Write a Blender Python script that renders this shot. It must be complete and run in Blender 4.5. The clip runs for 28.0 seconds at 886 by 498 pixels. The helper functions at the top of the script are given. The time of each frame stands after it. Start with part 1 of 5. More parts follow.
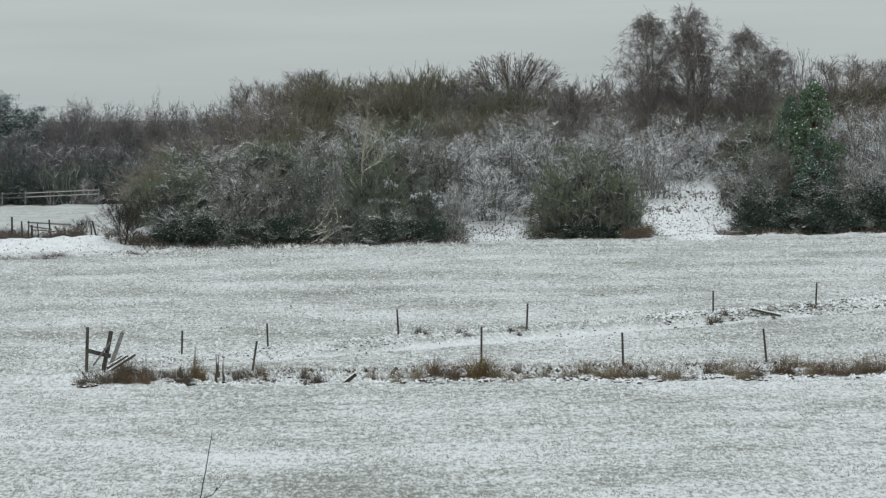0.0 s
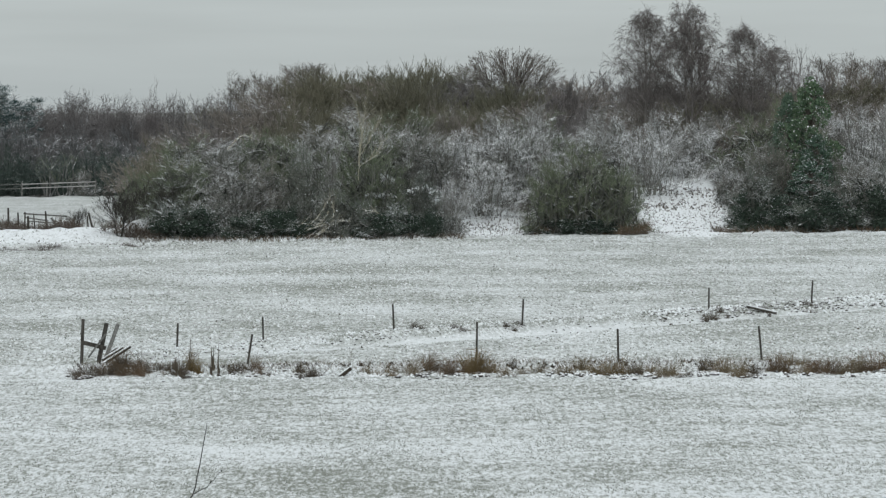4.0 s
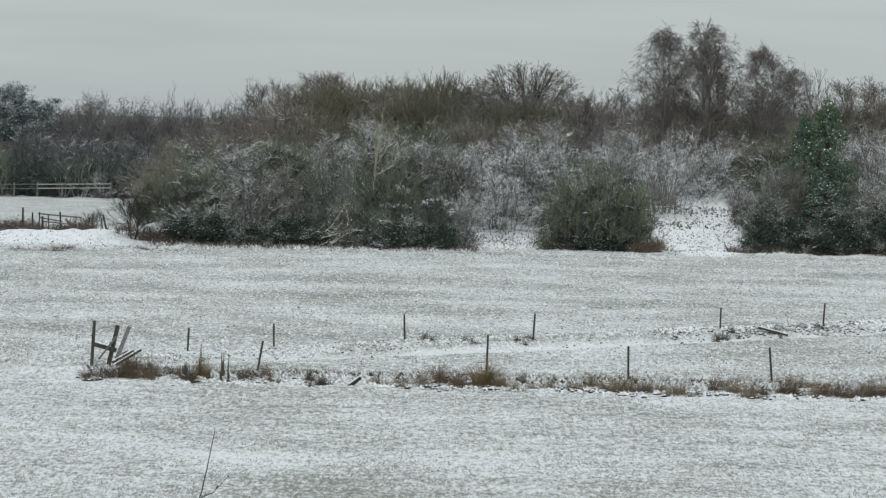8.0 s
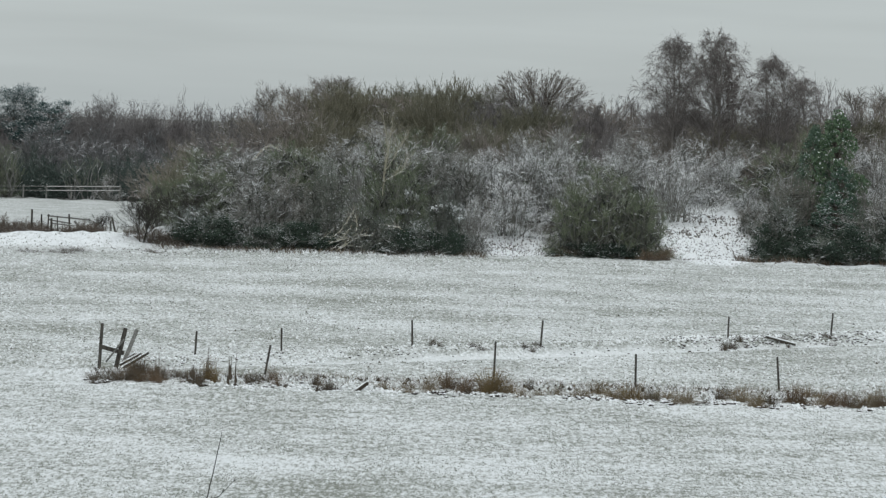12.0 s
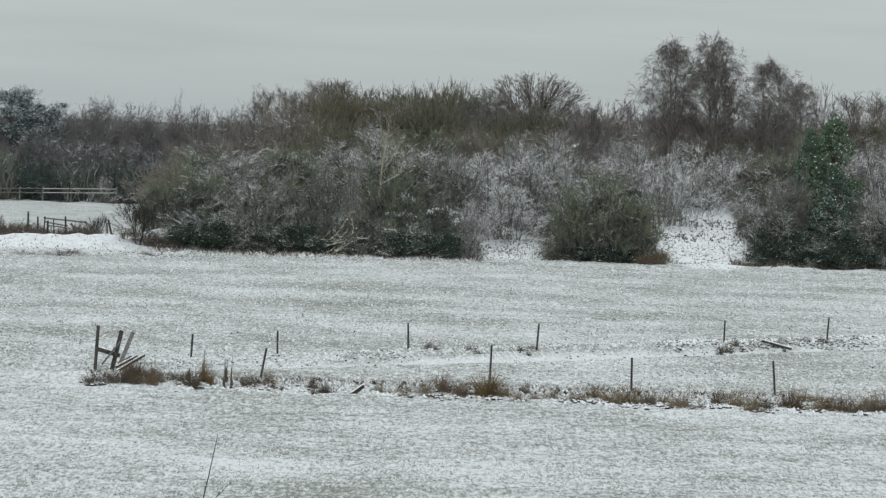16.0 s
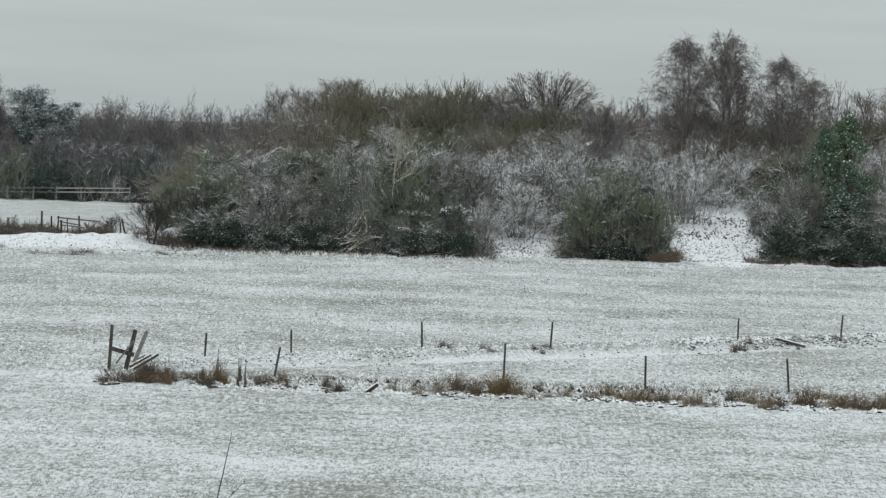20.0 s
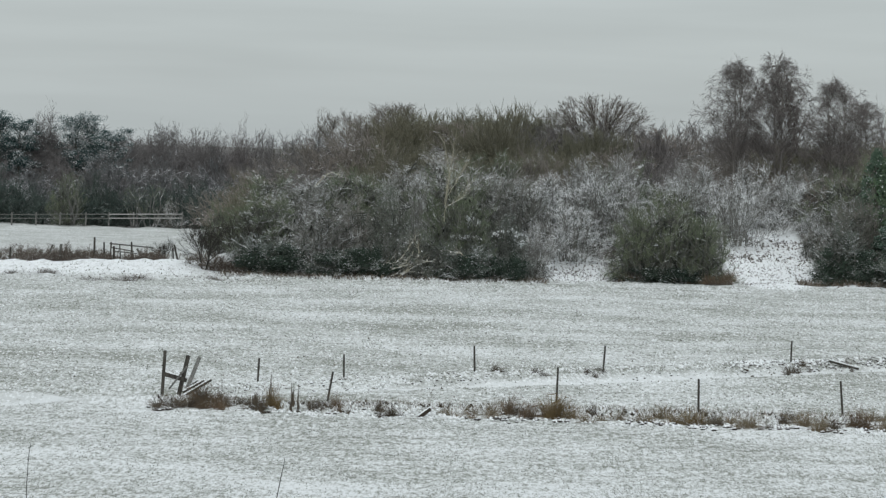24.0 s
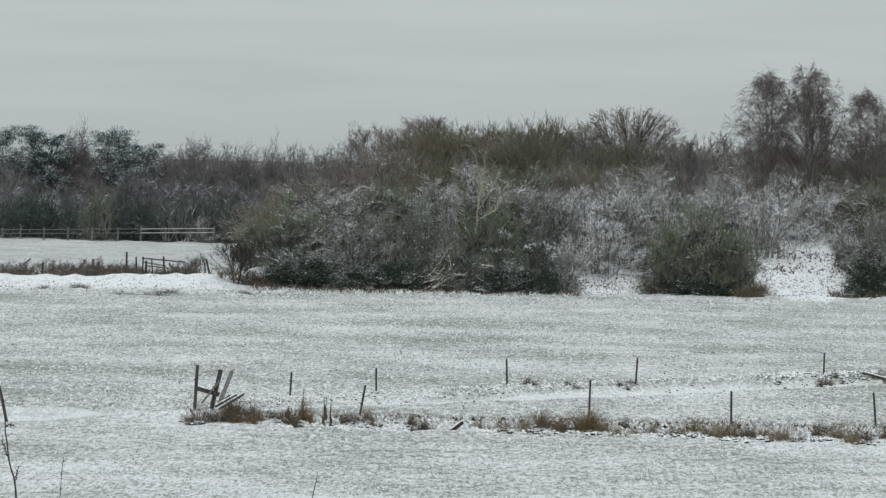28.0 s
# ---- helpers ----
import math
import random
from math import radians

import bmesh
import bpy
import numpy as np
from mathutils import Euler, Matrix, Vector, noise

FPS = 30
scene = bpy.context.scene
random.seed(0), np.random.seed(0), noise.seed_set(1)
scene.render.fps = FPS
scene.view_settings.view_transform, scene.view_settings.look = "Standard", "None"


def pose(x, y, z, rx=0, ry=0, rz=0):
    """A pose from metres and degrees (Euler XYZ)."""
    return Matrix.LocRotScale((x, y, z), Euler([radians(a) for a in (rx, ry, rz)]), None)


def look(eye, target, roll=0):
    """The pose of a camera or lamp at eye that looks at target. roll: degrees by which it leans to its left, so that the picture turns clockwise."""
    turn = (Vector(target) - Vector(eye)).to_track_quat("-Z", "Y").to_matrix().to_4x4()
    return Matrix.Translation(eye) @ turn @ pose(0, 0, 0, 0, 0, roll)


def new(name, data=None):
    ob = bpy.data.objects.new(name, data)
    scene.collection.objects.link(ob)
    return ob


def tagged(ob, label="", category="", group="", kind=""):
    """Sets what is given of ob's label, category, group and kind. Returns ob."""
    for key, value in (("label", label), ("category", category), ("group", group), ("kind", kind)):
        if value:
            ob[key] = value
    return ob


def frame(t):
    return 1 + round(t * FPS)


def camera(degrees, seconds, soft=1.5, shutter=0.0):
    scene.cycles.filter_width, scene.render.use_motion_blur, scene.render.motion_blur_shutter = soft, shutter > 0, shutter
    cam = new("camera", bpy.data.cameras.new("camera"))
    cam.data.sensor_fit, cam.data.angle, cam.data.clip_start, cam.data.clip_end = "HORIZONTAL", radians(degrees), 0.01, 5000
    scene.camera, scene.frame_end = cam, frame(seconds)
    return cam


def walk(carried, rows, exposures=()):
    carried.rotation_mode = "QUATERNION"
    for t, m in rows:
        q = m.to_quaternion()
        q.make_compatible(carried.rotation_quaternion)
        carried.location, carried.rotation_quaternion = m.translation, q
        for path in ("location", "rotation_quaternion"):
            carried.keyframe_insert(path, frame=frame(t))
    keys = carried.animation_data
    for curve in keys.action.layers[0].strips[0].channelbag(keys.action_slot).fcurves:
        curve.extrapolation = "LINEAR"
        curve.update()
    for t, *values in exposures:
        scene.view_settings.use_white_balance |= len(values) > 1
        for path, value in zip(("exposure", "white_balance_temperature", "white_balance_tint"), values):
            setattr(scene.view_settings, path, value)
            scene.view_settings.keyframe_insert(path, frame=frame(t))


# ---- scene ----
# ---- camera and walk ----
PATH = [
    (0, 87.423, 0.799, -0.036),
    (0.5, 87.358, 0.620, 0.059),
    (1, 87.383, 0.780, 0.185),
    (1.5, 87.436, 0.569, 0.088),
    (2, 87.379, 0.411, -0.023),
    (2.5, 87.245, 0.320, -0.052),
    (3, 87.179, 0.339, -0.087),
    (3.5, 87.289, 0.388, -0.081),
    (5.5, 87.357, -0.331, -0.024),
    (6, 87.316, -0.525, 0.032),
    (6.5, 87.331, -0.796, 0.037),
    (7, 87.366, -0.944, 0.093),
    (7.5, 87.461, -1.164, 0.156),
    (8, 87.543, -1.346, 0.233),
    (8.5, 87.541, -1.540, 0.305),
    (9, 87.445, -1.716, 0.314),
    (9.5, 87.417, -1.702, 0.247),
    (10, 87.485, -1.774, 0.190),
    (10.5, 87.568, -1.834, 0.159),
    (11, 87.658, -1.907, 0.214),
    (11.5, 87.700, -1.956, 0.288),
    (12, 87.647, -1.917, 0.412),
    (12.5, 87.537, -1.980, 0.424),
    (14.5, 87.662, -1.943, 0.325),
    (15, 87.738, -1.975, 0.353),
    (15.5, 87.772, -1.997, 0.370),
    (16, 87.709, -2.066, 0.350),
    (16.5, 87.669, -2.081, 0.365),
    (17, 87.680, -2.055, 0.309),
    (17.5, 87.655, -1.936, 0.303),
    (18, 87.678, -1.842, 0.311),
    (18.5, 87.711, -1.880, 0.393),
    (19, 87.706, -1.902, 0.475),
    (19.5, 87.698, -1.933, 0.519),
    (20, 87.673, -1.918, 0.589),
    (20.5, 87.675, -1.831, 0.671),
    (21, 87.730, -1.787, 0.820),
    (21.5, 87.816, -1.732, 0.980),
    (23.5, 88.187, -1.688, 1.466),
    (24, 88.084, -1.570, 1.523),
    (24.5, 87.940, -1.608, 1.559),
    (25, 88.025, -1.470, 1.602),
    (25.5, 88.093, -1.406, 1.693),
    (26, 88.131, -1.372, 1.803),
    (26.5, 88.125, -1.387, 1.880),
    (27, 88.157, -1.289, 1.949),
    (27.5, 88.213, -1.274, 2.026),
    (28, 88.310, -1.295, 2.092),
]
cam = camera(16, 28.0, soft=1.3)
walk(cam, [(t, pose(0, 0, 8.6, rx, ry, rz)) for t, rx, ry, rz in PATH], exposures=[(0, 0.0)])

# ---- world and sun: an overcast winter sky, brighter overhead ----
world = bpy.data.worlds.new("overcast_sky")
scene.world = world
world.use_nodes = True
wn, wl = world.node_tree.nodes, world.node_tree.links
wn.clear()
w_out, w_bg = wn.new("ShaderNodeOutputWorld"), wn.new("ShaderNodeBackground")
sky = wn.new("ShaderNodeTexSky")
sky.sky_type, sky.sun_disc = "NISHITA", False
sky.sun_elevation, sky.sun_rotation = radians(24), radians(200)
w_geo, w_sep = wn.new("ShaderNodeTexCoord"), wn.new("ShaderNodeSeparateXYZ")
w_ramp = wn.new("ShaderNodeValToRGB")
w_ramp.color_ramp.elements[0].position, w_ramp.color_ramp.elements[0].color = 0.0, (0.440, 0.487, 0.499, 1)
w_ramp.color_ramp.elements[1].position, w_ramp.color_ramp.elements[1].color = 1.0, (1.195, 1.25, 1.290, 1)
w_map, w_noise = wn.new("ShaderNodeMapping"), wn.new("ShaderNodeTexNoise")
w_map.inputs["Scale"].default_value = (5, 5, 60)
w_noise.inputs["Scale"].default_value, w_noise.inputs["Detail"].default_value = 1.6, 3
w_cl = wn.new("ShaderNodeMapRange")
w_cl.inputs["From Min"].default_value, w_cl.inputs["From Max"].default_value = 0.3, 0.7
w_cl.inputs["To Min"].default_value, w_cl.inputs["To Max"].default_value = 0.95, 1.05
w_mul = wn.new("ShaderNodeMix")
w_mul.data_type, w_mul.blend_type = "RGBA", "MULTIPLY"
w_mul.inputs["Factor"].default_value = 1.0
w_mix = wn.new("ShaderNodeMix")
w_mix.data_type = "RGBA"
w_mix.inputs["Factor"].default_value = 0.06
w_sky = wn.new("ShaderNodeMix")
w_sky.data_type, w_sky.blend_type = "RGBA", "MULTIPLY"
w_sky.inputs["Factor"].default_value = 1.0
w_sky.inputs["B"].default_value = (0.12, 0.12, 0.12, 1)
wl.new(w_geo.outputs["Generated"], w_sep.inputs[0])
wl.new(w_sep.outputs["Z"], w_ramp.inputs["Fac"])
wl.new(w_geo.outputs["Generated"], w_map.inputs["Vector"])
wl.new(w_map.outputs["Vector"], w_noise.inputs["Vector"])
wl.new(w_noise.outputs["Fac"], w_cl.inputs["Value"])
wl.new(w_ramp.outputs["Color"], w_mul.inputs["A"])
wl.new(w_cl.outputs["Result"], w_mul.inputs["B"])
wl.new(sky.outputs["Color"], w_sky.inputs["A"])
wl.new(w_mul.outputs["Result"], w_mix.inputs["A"])
wl.new(w_sky.outputs["Result"], w_mix.inputs["B"])
wl.new(w_mix.outputs["Result"], w_bg.inputs["Color"])
w_bg.inputs["Strength"].default_value = 1.0
wl.new(w_bg.outputs["Background"], w_out.inputs["Surface"])

sun = new("sun", bpy.data.lights.new("sun", "SUN"))
sun.data.energy, sun.data.angle, sun.data.color = 0.6, radians(25), (1.0, 0.97, 0.93)
sun.matrix_world = look((-20, -60, 60), (0, 120, 0))


# ---- materials ----
def nodes_of(name, rough=0.9):
    m = bpy.data.materials.new(name)
    m.use_nodes = True
    n = m.node_tree.nodes
    b = n["Principled BSDF"]
    b.inputs["Roughness"].default_value = rough
    b.inputs["Specular IOR Level"].default_value = 0.15
    return m, n, m.node_tree.links, b


def noise_node(n, l, scale, detail=3.0, rough=0.55, coord="Object", stretch=None):
    tc = n.new("ShaderNodeTexCoord")
    t = n.new("ShaderNodeTexNoise")
    t.inputs["Scale"].default_value, t.inputs["Detail"].default_value, t.inputs["Roughness"].default_value = scale, detail, rough
    if stretch:
        mp = n.new("ShaderNodeMapping")
        mp.inputs["Scale"].default_value = stretch
        l.new(tc.outputs[coord], mp.inputs["Vector"])
        l.new(mp.outputs["Vector"], t.inputs["Vector"])
    else:
        l.new(tc.outputs[coord], t.inputs["Vector"])
    return t.outputs["Fac"]


def ranged(n, l, value, a, b, c=0.0, d=1.0, soft=True):
    r = n.new("ShaderNodeMapRange")
    r.interpolation_type = "SMOOTHSTEP" if soft else "LINEAR"
    for key, v in zip(("From Min", "From Max", "To Min", "To Max"), (a, b, c, d)):
        r.inputs[key].default_value = v
    l.new(value, r.inputs["Value"])
    return r.outputs["Result"]


def maths(n, l, op, a, b):
    m = n.new("ShaderNodeMath")
    m.operation = op
    for k, v in enumerate((a, b)):
        if isinstance(v, (int, float)):
            m.inputs[k].default_value = v
        else:
            l.new(v, m.inputs[k])
    return m.outputs[0]


def mixed(n, l, fac, a, b):
    m = n.new("ShaderNodeMix")
    m.data_type = "RGBA"
    for key, v in (("Factor", fac), ("A", a), ("B", b)):
        if isinstance(v, (int, float)):
            m.inputs[key].default_value = v
        elif isinstance(v, tuple):
            m.inputs[key].default_value = (*v, 1)
        else:
            l.new(v, m.inputs[key])
    return m.outputs["Result"]


SNOW = (0.80, 0.83, 0.84)


def snow_on_top(n, l, b, colour, amount, spread=0.35, scale=2.3, drift=0.0):
    """Snow that lies on what faces up, broken up by noise and, with drift, caught in patches a few metres wide."""
    g, s = n.new("ShaderNodeNewGeometry"), n.new("ShaderNodeSeparateXYZ")
    l.new(g.outputs["Normal"], s.inputs[0])
    grain = noise_node(n, l, scale, 4)
    up = maths(n, l, "ADD", s.outputs["Z"], maths(n, l, "MULTIPLY", maths(n, l, "SUBTRACT", grain, 0.5), 1.6))
    if drift:
        caught = n.new("ShaderNodeTexNoise")
        caught.inputs["Scale"].default_value, caught.inputs["Detail"].default_value = 0.55, 3
        l.new(g.outputs["Position"], caught.inputs["Vector"])
        up = maths(n, l, "ADD", up, ranged(n, l, caught.outputs["Fac"], 0.34, 0.66, -drift, drift))
    fac = ranged(n, l, up, 1.0 - amount - spread, 1.0 - amount + spread)
    l.new(mixed(n, l, fac, colour, SNOW), b.inputs["Base Color"])


def bark_material(name, a, b2, amount, spread=0.35, scale=9.0, own=0.0, drift=0.0):
    m, n, l, b = nodes_of(name)
    g = n.new("ShaderNodeNewGeometry")
    col = mixed(n, l, g.outputs["Random Per Island"], a, b2)
    if own:
        info = n.new("ShaderNodeObjectInfo")
        mean = [0.5 * (p + q) for p, q in zip(a, b2)]
        col = mixed(n, l, maths(n, l, "MULTIPLY", info.outputs["Random"], own), col, (mean[0] * 1.14, mean[1] * 1.02, mean[2] * 0.90))
        other = maths(n, l, "FRACT", maths(n, l, "MULTIPLY", info.outputs["Random"], 7.13), 0.0)
        col = mixed(n, l, maths(n, l, "MULTIPLY", other, 0.5), col, (mean[0] * 0.58, mean[1] * 0.64, mean[2] * 0.62))
        patch_of = n.new("ShaderNodeTexNoise")
        patch_of.inputs["Scale"].default_value = 0.45
        l.new(g.outputs["Position"], patch_of.inputs["Vector"])
        col = mixed(n, l, ranged(n, l, patch_of.outputs["Fac"], 0.5, 0.72, 0.0, 0.45), col, (mean[0] * 0.5, mean[1] * 0.58, mean[2] * 0.6))
    col = mixed(n, l, maths(n, l, "MULTIPLY", noise_node(n, l, 0.9, 2), 0.5), col, tuple(0.5 * v for v in a))
    snow_on_top(n, l, b, col, amount, spread, scale, drift)
    return m


def wood_material(name, a, b2, snow, grain=30):
    m, n, l, b = nodes_of(name, 0.85)
    col = mixed(n, l, ranged(n, l, noise_node(n, l, grain, 4, stretch=(1, 1, 0.08)), 0.3, 0.7), a, b2)
    snow_on_top(n, l, b, col, snow, 0.12)
    bump = n.new("ShaderNodeBump")
    bump.inputs["Strength"].default_value = 0.5
    l.new(noise_node(n, l, grain * 2, 4, stretch=(1, 1, 0.1)), bump.inputs["Height"])
    l.new(bump.outputs["Normal"], b.inputs["Normal"])
    return m


M_HAWTHORN = bark_material("hawthorn_twig", (0.106, 0.128, 0.113), (0.240, 0.268, 0.234), 0.28, 0.26, 9.0, 0.4, 0.14)
M_OLIVE = bark_material("olive_twig", (0.118, 0.146, 0.097), (0.250, 0.290, 0.194), 0.17, 0.24, 9.0, 0.35, 0.22)
M_DUST = bark_material("dusted_twig", (0.168, 0.168, 0.151), (0.312, 0.311, 0.283), 0.30, 0.30, 9.0, 0.4, 0.16)
M_FROST = bark_material("frosted_twig", (0.160, 0.156, 0.145), (0.295, 0.288, 0.270), 0.66, 0.36, 7.0, 0.25, 0.16)
M_BROWN = bark_material("russet_twig", (0.178, 0.160, 0.144), (0.322, 0.293, 0.266), 0.10, 0.30, 8.0, 0.25, 0.2)
M_PURPLE = bark_material("far_birch_twig", (0.146, 0.138, 0.139), (0.246, 0.234, 0.236), -0.05, 0.25, 9.0, 0.3)
M_PALE = bark_material("pale_limb", (0.30, 0.285, 0.21), (0.44, 0.42, 0.33), 0.4)
# Pale snowy twigs, with the far wood's haze put into the colour.
M_HAZE = bark_material("pale_hazed_thicket_twig", (0.145, 0.148, 0.152), (0.250, 0.254, 0.260), 0.14, 0.4, 9.0, 0.3, 0.3)
M_SHRUB = bark_material("dark_shrub_twig", (0.058, 0.063, 0.055), (0.118, 0.124, 0.107), 0.06, 0.25)
M_MOSS = bark_material("mossy_scrub_twig", (0.135, 0.131, 0.096), (0.245, 0.237, 0.176), 0.0, 0.25, 9.0, 0.2)
# Own dark green, with the shade at the wood's foot painted in.
M_FARGREEN = bark_material("far_green_shaded_twig", (0.055, 0.076, 0.068), (0.110, 0.142, 0.126), -0.10, 0.25, 9.0, 0.4, 0.10)
M_GREYLIMB = bark_material("grey_limb", (0.15, 0.15, 0.145), (0.24, 0.24, 0.232), 0.35)
M_BRAMBLE = bark_material("bramble_leaf", (0.031, 0.050, 0.040), (0.090, 0.121, 0.094), -0.06, 0.07, 10.0, 0.4)
M_BIRCH = bark_material("birch_bark", (0.11, 0.10, 0.09), (0.36, 0.35, 0.33), 0.1)
M_BRANCH = bark_material("grey_branch", (0.075, 0.068, 0.057), (0.15, 0.138, 0.118), 0.34, 0.3)
M_THICKET = bark_material("thicket_twig", (0.130, 0.142, 0.138), (0.236, 0.252, 0.242), 0.02, 0.3, 9.0, 0.4, 0.2)
M_TREE = bark_material("oak_twig", (0.105, 0.094, 0.082), (0.200, 0.182, 0.160), 0.12, 0.25)
M_BIRCHTWIG = bark_material("birch_twig", (0.125, 0.114, 0.109), (0.212, 0.196, 0.188), 0.0, 0.25)
M_IVY = bark_material("evergreen_leaf", (0.046, 0.098, 0.082), (0.220, 0.305, 0.220), 0.0, 0.10, 14.0, 0.4, 0.1)
M_YOUNG = bark_material("young_evergreen_leaf", (0.062, 0.116, 0.078), (0.250, 0.340, 0.205), -0.02, 0.10, 14.0, 0.4, 0.1)
M_PINE = bark_material("pine_needle", (0.038, 0.074, 0.074), (0.095, 0.148, 0.142), 0.2, 0.25, 9.0, 0.0, 0.2)
M_DEAD = bark_material("dead_grass", (0.125, 0.102, 0.068), (0.34, 0.278, 0.188), 0.26, 0.3, 9.0, 0.4, 0.2)
M_RUST = bark_material("rusty_grass", (0.092, 0.068, 0.047), (0.26, 0.190, 0.128), 0.26, 0.3, 9.0, 0.4, 0.22)
M_SEDGE = bark_material("green_sedge", (0.100, 0.076, 0.040), (0.280, 0.208, 0.105), 0.12)
M_STUBBLE = bark_material("winter_grass", (0.165, 0.180, 0.150), (0.36, 0.375, 0.335), 0.14, 0.35)
M_FENCE = wood_material("snowy_grey_rail", (0.27, 0.27, 0.26), (0.46, 0.456, 0.44), 0.5)
M_POST = wood_material("weathered_post", (0.03, 0.028, 0.024), (0.085, 0.08, 0.07), 0.02)
M_RAIL = wood_material("weathered_rail", (0.095, 0.096, 0.090), (0.205, 0.206, 0.195), 0.16)
M_SHOOT = bark_material("dark_shoot", (0.034, 0.032, 0.028), (0.070, 0.066, 0.057), 0.02, 0.2)
M_DARKGRASS = bark_material("withered_grass", (0.065, 0.055, 0.042), (0.15, 0.125, 0.095), 0.18)
M_TIPS = bark_material("snowy_grass_tip", (0.40, 0.415, 0.40), (0.60, 0.62, 0.62), 0.55, 0.5)
M_PLANK = wood_material("snowy_plank", (0.06, 0.055, 0.046), (0.14, 0.13, 0.115), 0.42)
M_WEED = bark_material("brown_weed", (0.088, 0.072, 0.058), (0.175, 0.145, 0.118), 0.12, 0.3)
M_CAP = bark_material("snow_cap", (0.78, 0.81, 0.82), (0.84, 0.86, 0.87), 1.3)
M_STEM = bark_material("pale_bush_stem", (0.120, 0.122, 0.108), (0.260, 0.262, 0.235), 0.46, 0.28, 9.0, 0.0, 0.18)
M_WITHERED = bark_material("withered_leaf", (0.045, 0.038, 0.034), (0.125, 0.105, 0.095), 0.06, 0.2, 12.0)
M_CLOD = bark_material("dark_clod", (0.035, 0.028, 0.022), (0.075, 0.06, 0.045), 0.25)


def ground_material():
    m, n, l, b = nodes_of("snow_dusted_grass", 0.95)
    tc, s = n.new("ShaderNodeTexCoord"), n.new("ShaderNodeSeparateXYZ")
    l.new(tc.outputs["Object"], s.inputs[0])
    x, y = s.outputs["X"], s.outputs["Y"]
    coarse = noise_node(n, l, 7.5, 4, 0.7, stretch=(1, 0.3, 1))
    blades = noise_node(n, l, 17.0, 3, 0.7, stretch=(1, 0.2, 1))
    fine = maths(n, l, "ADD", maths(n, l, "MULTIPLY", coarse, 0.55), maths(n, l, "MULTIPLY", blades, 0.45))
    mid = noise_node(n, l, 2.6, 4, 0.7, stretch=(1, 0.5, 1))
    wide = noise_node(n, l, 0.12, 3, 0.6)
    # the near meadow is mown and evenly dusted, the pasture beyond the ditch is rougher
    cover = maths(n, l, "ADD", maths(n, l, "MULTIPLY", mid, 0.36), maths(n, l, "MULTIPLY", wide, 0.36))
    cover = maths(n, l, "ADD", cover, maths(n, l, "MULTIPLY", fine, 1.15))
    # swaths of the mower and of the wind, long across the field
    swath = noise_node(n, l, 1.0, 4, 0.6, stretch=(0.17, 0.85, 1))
    broad = noise_node(n, l, 1.0, 3, 0.5, stretch=(0.035, 0.16, 1))
    mown = maths(n, l, "MAXIMUM", ranged(n, l, y, 98.0, 106.0, 0.15, 0.07), ranged(n, l, y, 204.0, 214.0, 0.0, 0.5))
    cover = maths(n, l, "ADD", cover, maths(n, l, "MULTIPLY", maths(n, l, "SUBTRACT", swath, 0.5), mown))
    cover = maths(n, l, "ADD", cover, maths(n, l, "MULTIPLY", maths(n, l, "SUBTRACT", broad, 0.5), 0.11))
    cover = maths(n, l, "ADD", cover, ranged(n, l, y, 98.0, 104.0, 0.025, 0.0))
    snow = ranged(n, l, cover, 0.79, 1.09)
    # snow lies deep along the track and on the berm and the open slope
    off = maths(n, l, "SUBTRACT", maths(n, l, "SUBTRACT", y, 114.7), maths(n, l, "MULTIPLY", x, 0.887))
    wob = maths(n, l, "MULTIPLY", maths(n, l, "SUBTRACT", noise_node(n, l, 0.5, 4), 0.5), 2.8)
    track = ranged(n, l, maths(n, l, "ABSOLUTE", maths(n, l, "ADD", off, wob), 0.0), 0.2, 1.9, 0.8, 0.0)
    deep = ranged(n, l, y, 185.0, 193.0)
    west = ranged(n, l, x, -22.0, -16.0, 1.0, 0.0)
    paddock = maths(n, l, "MULTIPLY", ranged(n, l, y, 206.0, 215.0, 1.0, 0.0), maths(n, l, "MAXIMUM", west, ranged(n, l, y, 198.0, 206.0)))
    bay = ranged(n, l, maths(n, l, "ADD", maths(n, l, "POWER", maths(n, l, "DIVIDE", maths(n, l, "ADD", x, 16.5), 9.5), 2.0), maths(n, l, "POWER", maths(n, l, "DIVIDE", maths(n, l, "SUBTRACT", y, 101.8), 1.7), 2.0)), 0.1, 1.7, 0.65, 0.0)
    track = maths(n, l, "MAXIMUM", track, bay)
    drift = maths(n, l, "MAXIMUM", track, maths(n, l, "MULTIPLY", maths(n, l, "MULTIPLY", deep, paddock), ranged(n, l, mid, 0.3, 0.55, 0.6, 1.0)))
    even = maths(n, l, "MULTIPLY", ranged(n, l, y, 209.0, 216.0), 0.62)
    snow = maths(n, l, "ADD", maths(n, l, "MULTIPLY", snow, maths(n, l, "SUBTRACT", 1.0, even)), maths(n, l, "MULTIPLY", even, 0.52))
    snow = maths(n, l, "MAXIMUM", snow, maths(n, l, "MULTIPLY", drift, ranged(n, l, fine, 0.31, 0.46)))
    grass = mixed(n, l, mid, (0.070, 0.082, 0.054), (0.140, 0.146, 0.096))
    thin = maths(n, l, "ADD", maths(n, l, "MULTIPLY", snow, ranged(n, l, drift, 0.0, 1.0, 0.70, 0.80)), 0.15)
    cover = mixed(n, l, thin, grass, SNOW)
